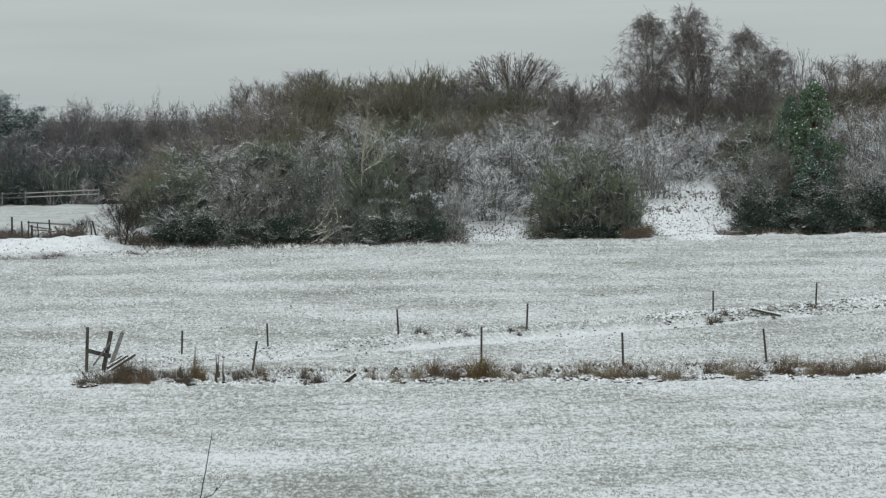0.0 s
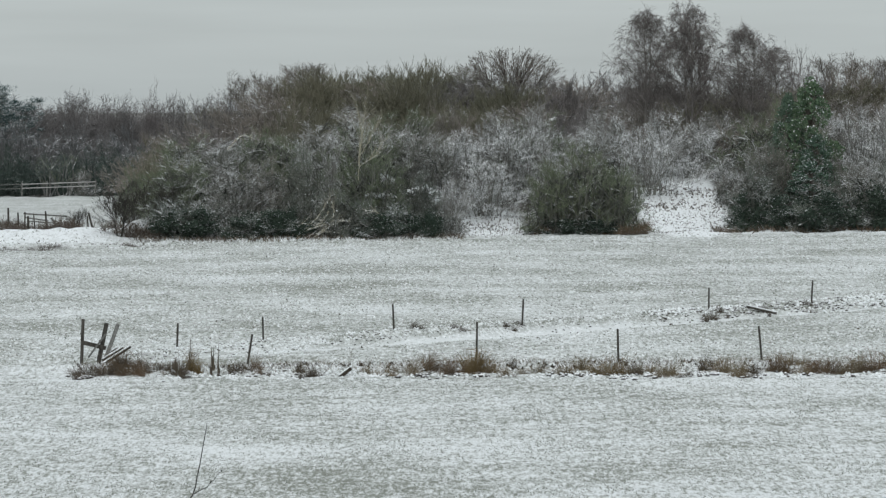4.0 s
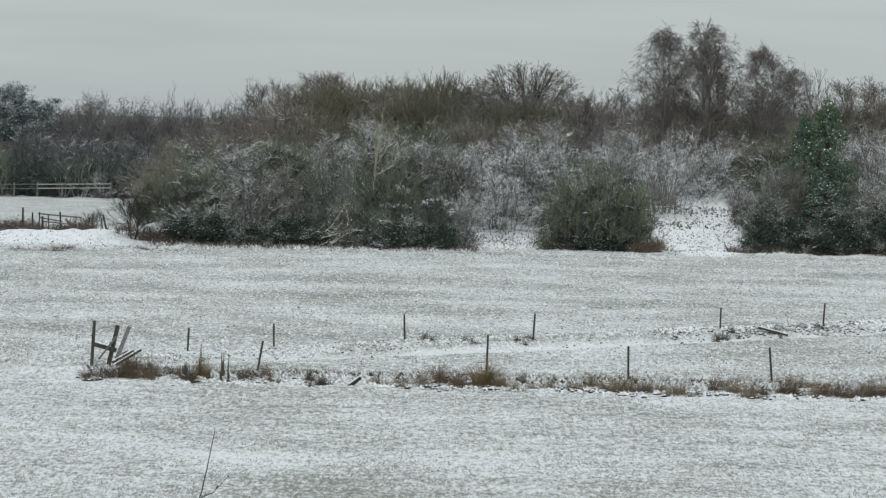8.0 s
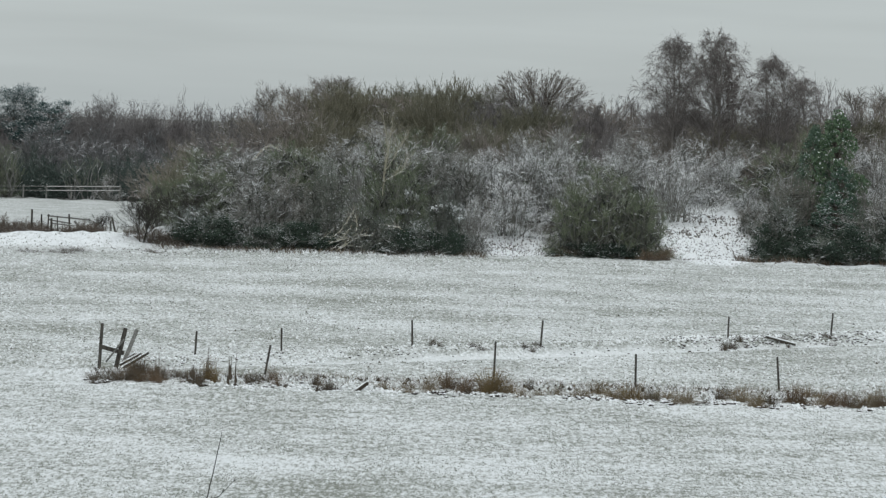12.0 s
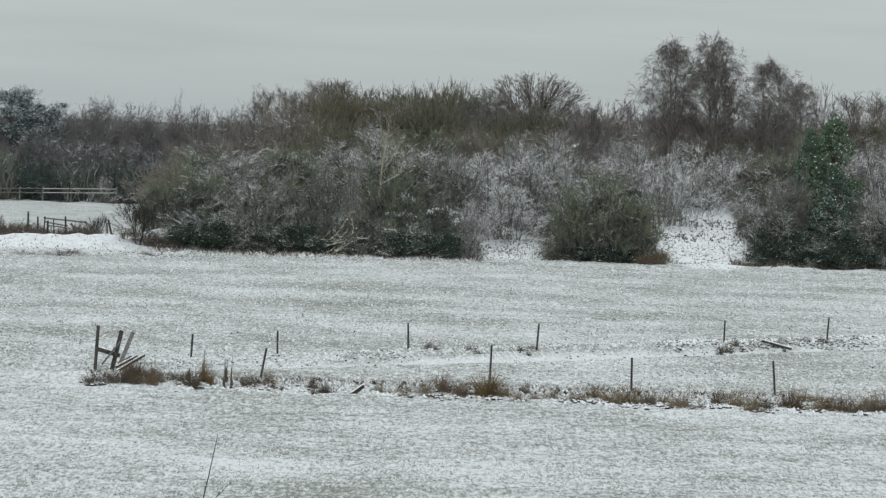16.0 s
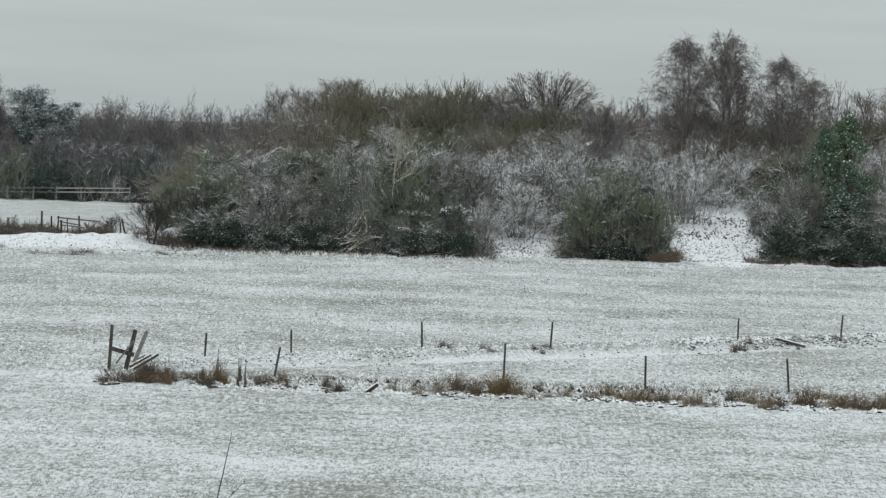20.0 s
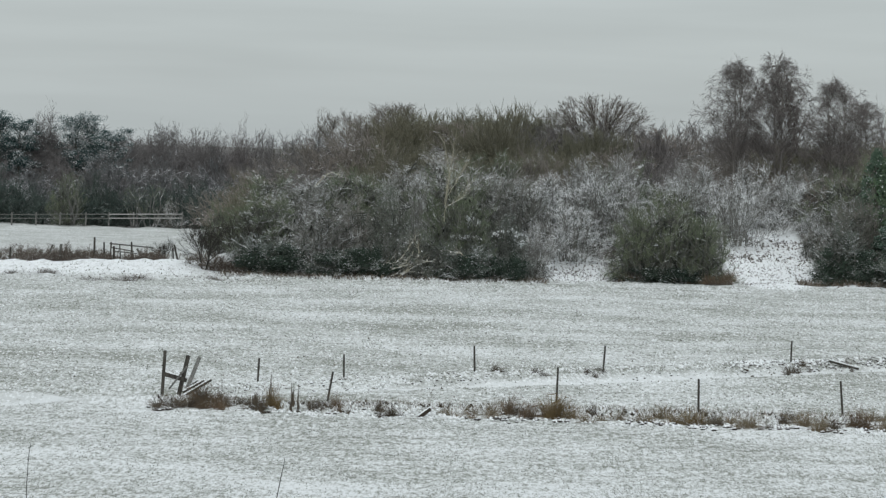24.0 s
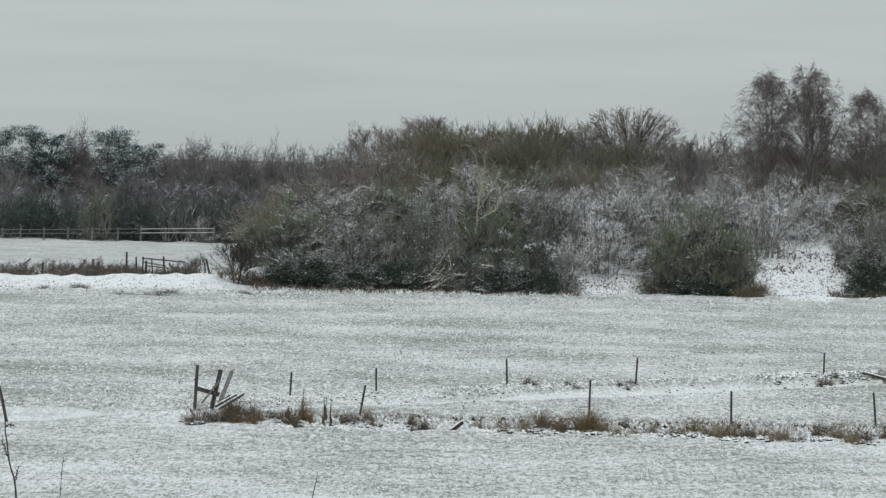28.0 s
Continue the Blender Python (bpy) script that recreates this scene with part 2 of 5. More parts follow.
    # leaf litter under the bushes of the hill, but not on the two open snowy slopes
    def patch(cx, cy, rx, ry):
        u = maths(n, l, "POWER", maths(n, l, "DIVIDE", maths(n, l, "SUBTRACT", x, cx), rx), 2.0)
        v = maths(n, l, "POWER", maths(n, l, "DIVIDE", maths(n, l, "SUBTRACT", y, cy), ry), 2.0)
        return maths(n, l, "ADD", u, v)
    open1, open2 = patch(16.5, 212.0, 2.9, 13.0), patch(3.0, 206.0, 2.6, 5.0)
    open_slope = ranged(n, l, maths(n, l, "MINIMUM", open1, open2), 0.8, 1.4, 0.0, 1.0)
    hill = maths(n, l, "MULTIPLY", ranged(n, l, maths(n, l, "SUBTRACT", y, maths(n, l, "MULTIPLY", x, 0.25)), 201.5, 204.5), ranged(n, l, x, -21.0, -18.0))
    hill = maths(n, l, "MAXIMUM", hill, ranged(n, l, y, 308.0, 311.0))
    litter = maths(n, l, "MULTIPLY", maths(n, l, "MULTIPLY", hill, open_slope), ranged(n, l, mid, 0.40, 0.62, 1.0, 0.45))
    white = maths(n, l, "MULTIPLY", maths(n, l, "SUBTRACT", 1.0, open_slope), ranged(n, l, fine, 0.37, 0.47, 0.0, 0.92))
    col = mixed(n, l, litter, cover, (0.055, 0.048, 0.038))
    l.new(mixed(n, l, white, col, SNOW), b.inputs["Base Color"])
    bump = n.new("ShaderNodeBump")
    bump.inputs["Strength"].default_value, bump.inputs["Distance"].default_value = 0.6, 0.06
    l.new(fine, bump.inputs["Height"])
    l.new(bump.outputs["Normal"], b.inputs["Normal"])
    return m


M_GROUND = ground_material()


# ---- terrain ----
def smooth(a, b, v):
    t = np.clip((np.asarray(v, float) - a) / (b - a), 0, 1)
    return t * t * (3 - 2 * t)


def ground_z(x, y):
    """Height of the ground: the camera's bank, the field, the ditch banks, the berm and the overgrown hill."""
    x, y = np.asarray(x, float), np.asarray(y, float)
    foot = np.clip(201.5 + 0.25 * x, 195, 208)
    z = 7.0 * (1 - smooth(0, 64, y)) * (y < 64)
    # the near ditch: a lip towards the near field, a shallow bed behind it
    wob = 0.6 * np.sin(0.35 * x) + 0.35 * np.sin(1.1 * x + 1.0)
    z = z + 0.16 * np.exp(-((y - 101.0 - wob) / 0.9) ** 2) - 0.12 * np.exp(-((y - 104.5 - wob) / 1.4) ** 2)
    # the track that crosses the field, with a low bank on its far side
    off = (y - 114.7 - 0.887 * x) / 1.337 + 0.35 * np.sin(0.21 * x + 0.7)
    z = z - 0.14 * np.exp(-(off / 0.9) ** 2) + 0.26 * np.exp(-((off - 2.0) / 0.9) ** 2) * smooth(-12, 0, x)
    # snowy berm at the end of the field, and the hill
    z = z + (0.14 + 0.58 * smooth(-33, -23.5, x)) * np.exp(-((y - 199.0 - 1.5 * np.sin(0.3 * x)) / 5.0) ** 2) * (1 - smooth(-23, -17.5, x))
    z = z + 3.3 * smooth(0, 18, y - foot) * smooth(-25, -10, x) + 5.1 * smooth(18, 66, y - foot) * smooth(-31, -11, x)
    z = z - 0.50 * smooth(250, 290, y) * (1 - smooth(-31, -11, x))
    return z


def steps(dense, a, b, far):
    """Even steps from a to b, then ever wider ones out to far on both sides."""
    mid = np.arange(a, b + dense / 2, dense)
    out = np.cumsum(dense * 1.35 ** np.arange(1, 40))
    out = out[out < far]
    return np.concatenate([a - out[::-1], mid, b + out])


def mesh_of(name, verts, faces, material, shade=False):
    me = bpy.data.meshes.new(name)
    me.from_pydata(verts, [], faces)
    if shade:
        me.polygons.foreach_set("use_smooth", np.ones(len(me.polygons), bool))
    me.materials.append(material)
    me.update()
    return me


XS, YS = steps(0.8, -60, 62, 3200), steps(0.7, 60, 330, 3600)
GX, GY = np.meshgrid(XS, YS)


def rolling(scale, seed):
    return np.array([noise.noise((p * scale, q * scale, seed)) for p, q in zip(GX.ravel(), GY.ravel())]).reshape(GX.shape)


LUMPS, HUMPS = rolling(0.35, 0.0), rolling(1.1, 5.0)
INNER = (np.abs(GX) < 80) & (GY > 60) & (GY < 340)
GZ = ground_z(GX, GY) + np.where(INNER, 0.07 * LUMPS + 0.055 * HUMPS + smooth(186, 200, GY) * (0.12 * LUMPS + 0.10 * HUMPS) + (0.12 * LUMPS + 0.22 * HUMPS) * smooth(-14, -18, GX) * smooth(187, 191, GY) * smooth(212, 204, GY) + 0.13 * HUMPS * smooth(99.6, 100.6, GY) * smooth(105, 103.5, GY), 0)


def surface(x, y):
    """Height of the ground's mesh at x, y."""
    x, y = np.asarray(x, float), np.asarray(y, float)
    i = np.clip(np.searchsorted(XS, x) - 1, 0, len(XS) - 2)
    j = np.clip(np.searchsorted(YS, y) - 1, 0, len(YS) - 2)
    u, v = (x - XS[i]) / (XS[i + 1] - XS[i]), (y - YS[j]) / (YS[j + 1] - YS[j])
    return (GZ[j, i] * (1 - u) + GZ[j, i + 1] * u) * (1 - v) + (GZ[j + 1, i] * (1 - u) + GZ[j + 1, i + 1] * u) * v


def make_ground():
    w, h = len(XS), len(YS)
    i = (np.arange(h - 1)[:, None] * w + np.arange(w - 1)).ravel()
    faces = np.stack([i, i + 1, i + w + 1, i + w], 1)
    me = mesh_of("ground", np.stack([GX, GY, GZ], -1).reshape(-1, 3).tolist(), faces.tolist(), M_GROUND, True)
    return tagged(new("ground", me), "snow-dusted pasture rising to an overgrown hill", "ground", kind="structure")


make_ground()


# ---- vegetation helpers ----
def unit(v):
    return v / np.maximum(np.linalg.norm(v, axis=-1, keepdims=True), 1e-9)


def grow(rng, par, n, length, angle, up=0.2, k=3, lo=0.3, hi=1.0, bend=0.25, droop=0.0):
    """n side shoots on each parent line, as lines of k points."""
    par = np.repeat(par, n, 0)
    m, kk = par.shape[0], par.shape[1]
    t = rng.uniform(lo, hi, m) * (kk - 1) * 0.9999
    i = t.astype(int)
    f = (t - i)[:, None]
    a, b = par[np.arange(m), i], par[np.arange(m), i + 1]
    start, tan = a + (b - a) * f, unit(b - a)
    side = rng.normal(size=(m, 3))
    side = unit(side - tan * (side * tan).sum(-1, keepdims=True))
    ang = np.radians(angle) * rng.uniform(0.5, 1.4, m)[:, None]
    d = unit(tan * np.cos(ang) + side * np.sin(ang) + np.array([0, 0, up]))
    ln = (length * rng.uniform(0.55, 1.35, m) * (1.15 - 0.45 * t / (kk - 1)))[:, None, None]
    s = np.linspace(0, 1, k)[None, :, None]
    curve = rng.normal(size=(m, 1, 3)) * bend + np.array([0, 0, up * 0.5 - droop])
    return start[:, None] + d[:, None] * ln * s + curve * ln * s * s


def tubes(lines, r0, r1=None):
    """Tapered three-sided shoots along lines of k points: vertices and faces."""
    m, k, _ = lines.shape
    tan = unit(np.gradient(lines, axis=1))
    ref = np.where(np.abs(tan[..., 2:]) > 0.9, np.array([1.0, 0, 0]), np.array([0, 0, 1.0]))
    u = unit(np.cross(tan, ref))
    v = np.cross(tan, u)
    rad = np.linspace(r0, r0 * 0.35 if r1 is None else r1, k)[None, :, None]
    rings = [lines[:, :-1] + rad[:, :-1] * (u[:, :-1] * math.cos(a) + v[:, :-1] * math.sin(a)) for a in (0.5, 2.6, 4.7)]
    body = np.stack(rings, 2).reshape(m, (k - 1) * 3, 3)
    verts = np.concatenate([body, lines[:, -1:]], 1)
    per = verts.shape[1]
    faces = []
    for j in range(k - 2):
        for c in range(3):
            d = (c + 1) % 3
            faces.append((j * 3 + c, j * 3 + d, j * 3 + 3 + d, j * 3 + 3 + c))
    tip = np.array([((k - 2) * 3 + c, (k - 2) * 3 + (c + 1) % 3, per - 1) for c in range(3)])
    tris = (tip[None] + per * np.arange(m)[:, None, None]).reshape(-1, 3)
    out = tris.tolist()
    if faces:
        out += (np.array(faces)[None] + per * np.arange(m)[:, None, None]).reshape(-1, 4).tolist()
    return verts.reshape(-1, 3), out


def joined(sets):
    verts, faces, off = [], [], 0
    for v, f in sets:
        verts.append(v)
        faces += [tuple(i + off for i in q) for q in f]
        off += len(v)
    return np.concatenate(verts), faces


def leaves(rng, centres, size, aspect=0.55):
    """A small folded leaf at each centre."""
    m = len(centres)
    a = unit(rng.normal(size=(m, 3)) + np.array([0, 0, 0.3]))
    b = unit(np.cross(a, rng.normal(size=(m, 3))))
    c = np.cross(a, b)
    sz = size * rng.uniform(0.6, 1.4, (m, 1))
    v = np.stack([centres - a * sz, centres + b * sz * aspect + c * sz * 0.2, centres + a * sz, centres - b * sz * aspect + c * sz * 0.2], 1)
    i = np.arange(m)[:, None] * 4
    f = np.concatenate([i + [0, 1, 2], i + [0, 2, 3]]).tolist()
    return v.reshape(-1, 3), f


def stems(rng, n, spread, height, lean=0.5, k=5, base=0.15, even=False):
    """Main stems from one root, reaching to a dome of about spread and height."""
    a = rng.uniform(0, 2 * np.pi, n)
    r = np.sqrt(rng.uniform(0.02, 1, n))
    tip = np.stack([np.cos(a) * r * spread, np.sin(a) * r * spread, height * (np.sqrt(np.maximum(1.02 - r * r * 0.75, 0.05))) * rng.uniform(0.7, 1.0, n)], -1)
    foot = np.stack([np.cos(a) * r * spread * base, np.sin(a) * r * spread * base, 0 * a - 0.1], -1)
    s = np.linspace(0, 1, k)[None, :, None]
    line = foot[:, None] * (1 - s) + tip[:, None] * s
    line[..., :2] = foot[:, None, :2] + (tip - foot)[:, None, :2] * (s ** (1 + lean))
    line += np.cumsum(rng.normal(size=(n, k, 3)), 1) * 0.025 * height * (s > 0)
    return line


def fit_unit(sets):
    """Scales parts to a height of one and a width of one."""
    every = np.concatenate([s[0] for s in sets])
    top = np.percentile(every[:, 2], 99.3)
    wide = np.percentile(np.abs(every[:, :2]), 97.5) * 2
    return [(s[0] / np.array([wide, wide, top]), s[1]) for s in sets]


PLANTS = {}


def bush_lines(rng, count_of, side, twigs, fines, upright=0.35, lobes=14, low=0.0, reach=1.0, angle=38, flat=1.0, rough=1.0):
    """Lines of a bush five metres wide: limbs that arch out from its foot, their side branches, twigs and finest twigs,
    and added filler wood within.
    """
    def inside(n, z0=0.0):
        z = z0 + (1 - z0) * rng.uniform(0, 1, n) ** (0.9 if upright < 1.5 else 0.6)
        a = rng.uniform(0, 2 * np.pi, n)
        lobe = 1 + rough * 0.20 * np.sin(3 * a + lobes) + rough * 0.13 * np.sin(5 * a + 2 * lobes + 4 * z)
        r = 2.4 * np.sqrt(np.maximum(1 - z ** 2.2, 0.03)) * lobe * rng.uniform(0.3, 1, n) ** 0.5
        return np.stack([r * np.cos(a), r * np.sin(a), 5 * flat * z * (0.85 + 0.15 * lobe)], -1)

    tip = inside(count_of, low)
    foot = tip * np.array([0.3, 0.3, 0]) + rng.normal(0, 0.22, tip.shape) * np.array([1, 1, 0])
    t = np.linspace(0, 1, 6)[None, :, None]
    limb_lines = foot[:, None] + (tip - foot)[:, None] * np.concatenate([t ** (1.15 + 0.35 * upright)] * 2 + [1 - (1 - t) ** 1.25], -1)
    limb_lines = limb_lines + np.cumsum(rng.normal(size=limb_lines.shape), 1) * 0.07 * (t > 0)
    spray = grow(rng, limb_lines, side, 0.95 * reach, angle, 0.12 + 0.3 * upright, 4, 0.22, 1.0, 0.2)
    spray[..., 2] = np.maximum(spray[..., 2], 0.02)
    tw = grow(rng, spray, twigs, 0.48 * reach, angle, 0.08 + 0.22 * upright, 2, 0.12)
    fine = grow(rng, tw, fines, 0.32 * reach, angle, 0.08 + 0.22 * upright, 2, 0.15)
    inner = inside(count_of * 4) * np.array([0.72, 0.72, 0.78])
    way = unit(rng.normal(size=inner.shape) + np.array([0, 0, 0.3 + upright])) * rng.uniform(0.3, 0.8, (len(inner), 1))
    old = np.stack([inner - way, inner + way], 1)
    old[..., 2] = np.maximum(old[..., 2], 0.0)
    return limb_lines, spray, tw, fine, old


BUSHES = {  # limbs, side branches, twigs, fine twigs, upright, radius of the finest, filler wood's radius, spread of twigs, reach, frame material, crown material
    "hawthorn": (52, 11, 5, 2, 0.45, 0.0075, 0.04, 42, 0.74, M_STEM, M_HAWTHORN),
    "lowthorn": (36, 11, 5, 2, 0.7, 0.0075, 0.04, 40, 0.74, M_STEM, M_HAWTHORN),
    "frosted": (40, 12, 5, 2, 0.8, 0.0075, 0.012, 36, 0.66, M_STEM, M_FROST),
    "olive": (70, 10, 5, 2, 0.9, 0.0075, 0.03, 30, 0.62, M_STEM, M_OLIVE),
    "dusted": (42, 11, 5, 2, 0.8, 0.0075, 0.036, 38, 0.72, M_STEM, M_DUST),
    "russet": (26, 8, 5, 2, 0.9, 0.010, 0.022, 32, 0.75, M_BROWN, M_BROWN),
    "scrub": (44, 6, 5, 2, 1.6, 0.0068, 0.016, 20, 0.75, M_BROWN, M_BROWN),
    "heap": (20, 7, 5, 2, 0.8, 0.010, 0.03, 36, 0.9, M_WEED, M_WEED),
    "rime": (30, 10, 5, 2, 1.1, 0.0075, 0.012, 32, 0.66, M_STEM, M_FROST),
    "wood": (26, 8, 5, 2, 0.35, 0.010, 0.022, 42, 0.75, M_PURPLE, M_PURPLE),
    "thicket": (26, 7, 5, 2, 0.9, 0.010, 0.022, 34, 0.8, M_THICKET, M_THICKET),
}


def plant_kind(kind, variant):
    """The shared meshes of one kind of plant: part name, mesh."""
    key = (kind, variant)
    if key in PLANTS:
        return PLANTS[key]
    inner = None
    rng = np.random.default_rng(abs(sum(ord(c) * (i + 3) for i, c in enumerate(kind))) * 17 + variant)
    if kind in BUSHES:
        n, side, tw, fi, up, r, wood, angle, reach, m0, m1 = BUSHES[kind]
        if kind == "thicket":
            m0 = m1 = (M_THICKET, M_HAZE, M_FARGREEN)[variant % 3]
        if kind == "scrub":
            m0 = m1 = (M_BROWN, M_MOSS, M_PURPLE)[variant % 3]
        flat = {"scrub": 0.5, "russet": 0.55, "rime": 0.6, "frosted": 0.75, "heap": 0.6, "lowthorn": 0.5}.get(kind, 1.0)
        st, sp, t1, t2, old = bush_lines(rng, n, side, tw, fi, up, 12 + variant, 0.0, reach, angle, flat, {"olive": 0.4, "scrub": 0.35}.get(kind, 1.0))
        dark = kind in ("hawthorn", "lowthorn", "dusted", "olive", "frosted", "rime")
        frame_set = joined([tubes(st, 0.020 if kind == "scrub" else 0.032, 0.010 if kind == "scrub" else 0.014), tubes(sp, 0.0125 if kind in ("frosted", "rime") else 0.0095)])
        inner = tubes(old, wood * 1.25) if dark else None
        crown = joined([tubes(t1, r * 1.25), tubes(t2, r)] + ([] if dark else [tubes(old, wood)]))
        names = ("branch_frame", "crown")
    elif kind == "dome":
        # a fan of trunks, limbs from them to all parts of a round crown, twigs on the outer half
        a = 2.39996 * np.arange(9) + rng.uniform(-0.3, 0.3, 9)
        r = np.sqrt((np.arange(9) + 0.5) / 9)
        s5 = np.linspace(0, 1, 5)[None, :, None]
        out = np.stack([r * np.cos(a), r * np.sin(a), 0 * a], -1)
        top = out * 1.5 + np.stack([0 * a, 0 * a, 2.5 - 0.9 * r * r], -1)
        st = (out * 0.5)[:, None] * (1 - s5) + top[:, None] * s5 + np.cumsum(rng.normal(0, 0.05, (9, 5, 3)), 1) * (s5 > 0)
        m = 520
        a = 2.39996 * np.arange(m) + rng.uniform(-0.2, 0.2, m)
        el = np.arcsin((np.arange(m) + 0.5) / m * 1.0 - 0.02)
        deep = np.where(rng.uniform(0, 1, m) < 0.25, rng.uniform(0.6, 0.88, m), rng.uniform(0.93, 1.0, m))
        end = np.stack([2.5 * np.cos(el) * np.cos(a), 2.5 * np.cos(el) * np.sin(a), 0.7 + 3.3 * np.abs(np.sin(el)) ** 0.9], -1) * deep[:, None]
        pick = np.argmin(np.linalg.norm(top[None] - 0.62 * end[:, None], axis=-1) + rng.uniform(0, 0.3, (m, 9)), 1)
        f = rng.uniform(0.35, 0.95, m) * 4
        k0 = np.minimum(f.astype(int), 3)
        start = st[pick, k0] + (st[pick, k0 + 1] - st[pick, k0]) * (f - k0)[:, None]
        br = start[:, None] + (end - start)[:, None] * s5
        br[..., 2] += (0.25 * s5 * (1 - s5))[..., 0] * np.linalg.norm(end - start, axis=1)[:, None]
        br = br + np.cumsum(rng.normal(0, 0.022, br.shape), 1) * (s5 > 0)
        tw = grow(rng, br, 4, 0.30, 32, 0.0, 3, 0.6, 1.0, 0.08)
        frame_set = joined([tubes(st, 0.055, 0.03), tubes(br, 0.010, 0.006)])
        crown = joined([tubes(tw, 0.0085), tubes(grow(rng, tw, 4, 0.17, 30, 0.0, 2, 0.2), 0.0065)])
        m0, m1, names = M_TREE, M_TREE, ("trunk", "crown")
    elif kind in ("forked", "withered", "distant", "bare"):
        m = 2 if kind == "distant" else 3
        a = 2.39996 * np.arange(m) + rng.uniform(-0.3, 0.3, m)
        s5 = np.linspace(0, 1, 5)[None, :, None]
        out = np.stack([np.cos(a), np.sin(a), 0 * a], -1)
        end = out * (0.6 if kind == "distant" else 0.9) + np.array([0, 0, 1.7 if kind == "bare" else 3.2]) * rng.uniform(0.85, 1.1, (m, 1))
        st = (out * 0.2)[:, None] * (1 - s5) + end[:, None] * s5 + np.cumsum(rng.normal(0, 0.06, (m, 5, 3)), 1) * (s5 > 0)
        wide, up = (50, 0.05) if kind == "distant" else (34, 0.2)
        b1 = grow(rng, st, 9, 1.4, {"bare": 44, "distant": 48}.get(kind, 36), 0.25, 4, 0.25 if kind == "bare" else 0.38, 1.0, 0.12)
        b2 = grow(rng, b1, 5, 0.85, wide, up, 4, 0.3, 1.0, 0.15)
        b3 = grow(rng, b2, 5, 0.5, wide, 0.75 * up, 2, 0.25)
        b4 = grow(rng, b3, 3, 0.34, wide, 0.75 * up, 2, 0.2)
        frame_set = joined([tubes(st, 0.05, 0.026), tubes(b1, 0.024, 0.012), tubes(b2, 0.012)])
        crown = joined([tubes(b3, 0.009), tubes(b4, 0.0072)])
        if kind == "withered":
            tips = np.repeat(b3[::3, 1], 7, 0)
            crown = joined([tubes(b3, 0.009), leaves(rng, tips + rng.normal(0, 0.09, tips.shape), 0.06)])
        m0 = {"distant": M_PURPLE, "bare": M_SHOOT}.get(kind, M_TREE)
        m1, names = (M_WITHERED if kind == "withered" else m0), ("trunk", "crown")
    elif kind == "birch":
        z = np.linspace(0, 1, 8)
        st = np.stack([np.stack([np.cumsum(rng.normal(0, 0.045, 8)) + (0.9 * i - 0.45) * z, np.cumsum(rng.normal(0, 0.045, 8)), z * (9.2 - 0.9 * i)], -1) for i in range(2)])
        m = 170
        zn = rng.uniform(0.02, 1, m) ** 0.8
        a = rng.uniform(0, 6.283, m)
        rad = 3.3 * np.sqrt(np.maximum(np.sin(np.pi * zn ** 0.75), 0.0)) * (1 + 0.18 * np.sin(3 * a + 5 * zn + variant) + 0.1 * np.sin(7 * a + 11 * zn)) * rng.uniform(0.1, 1, m) ** 0.5
        end = np.stack([rad * np.cos(a), rad * np.sin(a), 3.7 + 5.7 * zn], -1)
        own = st[rng.integers(0, 2, m)]
        hz = np.clip(end[:, 2] - 0.5 - 0.8 * rad, 2.6, 8.6)
        foot = np.stack([np.array([np.interp(h, o[:, 2], o[:, i]) for h, o in zip(hz, own)]) for i in range(2)] + [np.minimum(hz, own[:, -1, 2])], -1)
        s4 = np.linspace(0, 1, 5)[None, :, None]
        br = foot[:, None] + (end - foot)[:, None] * s4
        br[..., 2] += (0.35 * s4 * (1 - s4))[..., 0] * np.linalg.norm(end - foot, axis=1)[:, None]
        br = br + np.cumsum(rng.normal(0, 0.035, br.shape), 1) * (s4 > 0)
        br2 = grow(rng, br, 5, 0.66, 32, 0.2, 3, 0.2, 1.0, 0.12, 0.25)
        tw = grow(rng, br2, 6, 0.42, 38, 0.0, 2, 0.1, 1.0, 0.2, 0.35)
        frame_set = joined([tubes(st, 0.105, 0.02), tubes(br, 0.014)])
        crown = joined([tubes(br2, 0.012), tubes(tw, 0.0085), tubes(grow(rng, tw, 2, 0.36, 42, -0.4, 2, 0.2), 0.0068)])
        m0, m1, names = M_BIRCH, M_BIRCHTWIG, ("trunk", "crown")
    elif kind == "sapling":
        st = stems(rng, 6, 1.2, 4.0, 0.1, k=6, base=0.2)
        br = grow(rng, st, 8, 1.1, 30, 0.4, 4, 0.25, bend=0.15)
        tw = grow(rng, br, 5, 0.4, 30, 0.3, 2, 0.2)
        frame_set, crown = joined([tubes(st, 0.045), tubes(br, 0.018)]), tubes(tw, 0.009)
        m0 = M_GREYLIMB if variant == 0 else M_PURPLE
        m1, names = (M_OLIVE if variant == 0 else M_PURPLE), ("trunk", "crown")
    elif kind == "holly":
        # clumps of leaves on a broad rounded cone, dark gaps between them
        m = 150
        z = rng.uniform(0.02, 1, m)
        a = rng.uniform(0, 6.283, m)
        rad = 1.35 * np.maximum(1 - z ** 1.6, 0.02) ** 0.65 * rng.uniform(0.55, 1, m) ** 0.5 * (1 + 0.16 * np.sin(2 * a + 9 * z + variant) + 0.1 * np.sin(5 * a + 17 * z))
        tip = np.stack([rad * np.cos(a), rad * np.sin(a), 5.2 * z], -1)
        s3 = np.linspace(0, 1, 3)[None, :, None]
        br = (tip * np.array([0.15, 0.15, 0.85]))[:, None] * (1 - s3) + tip[:, None] * s3
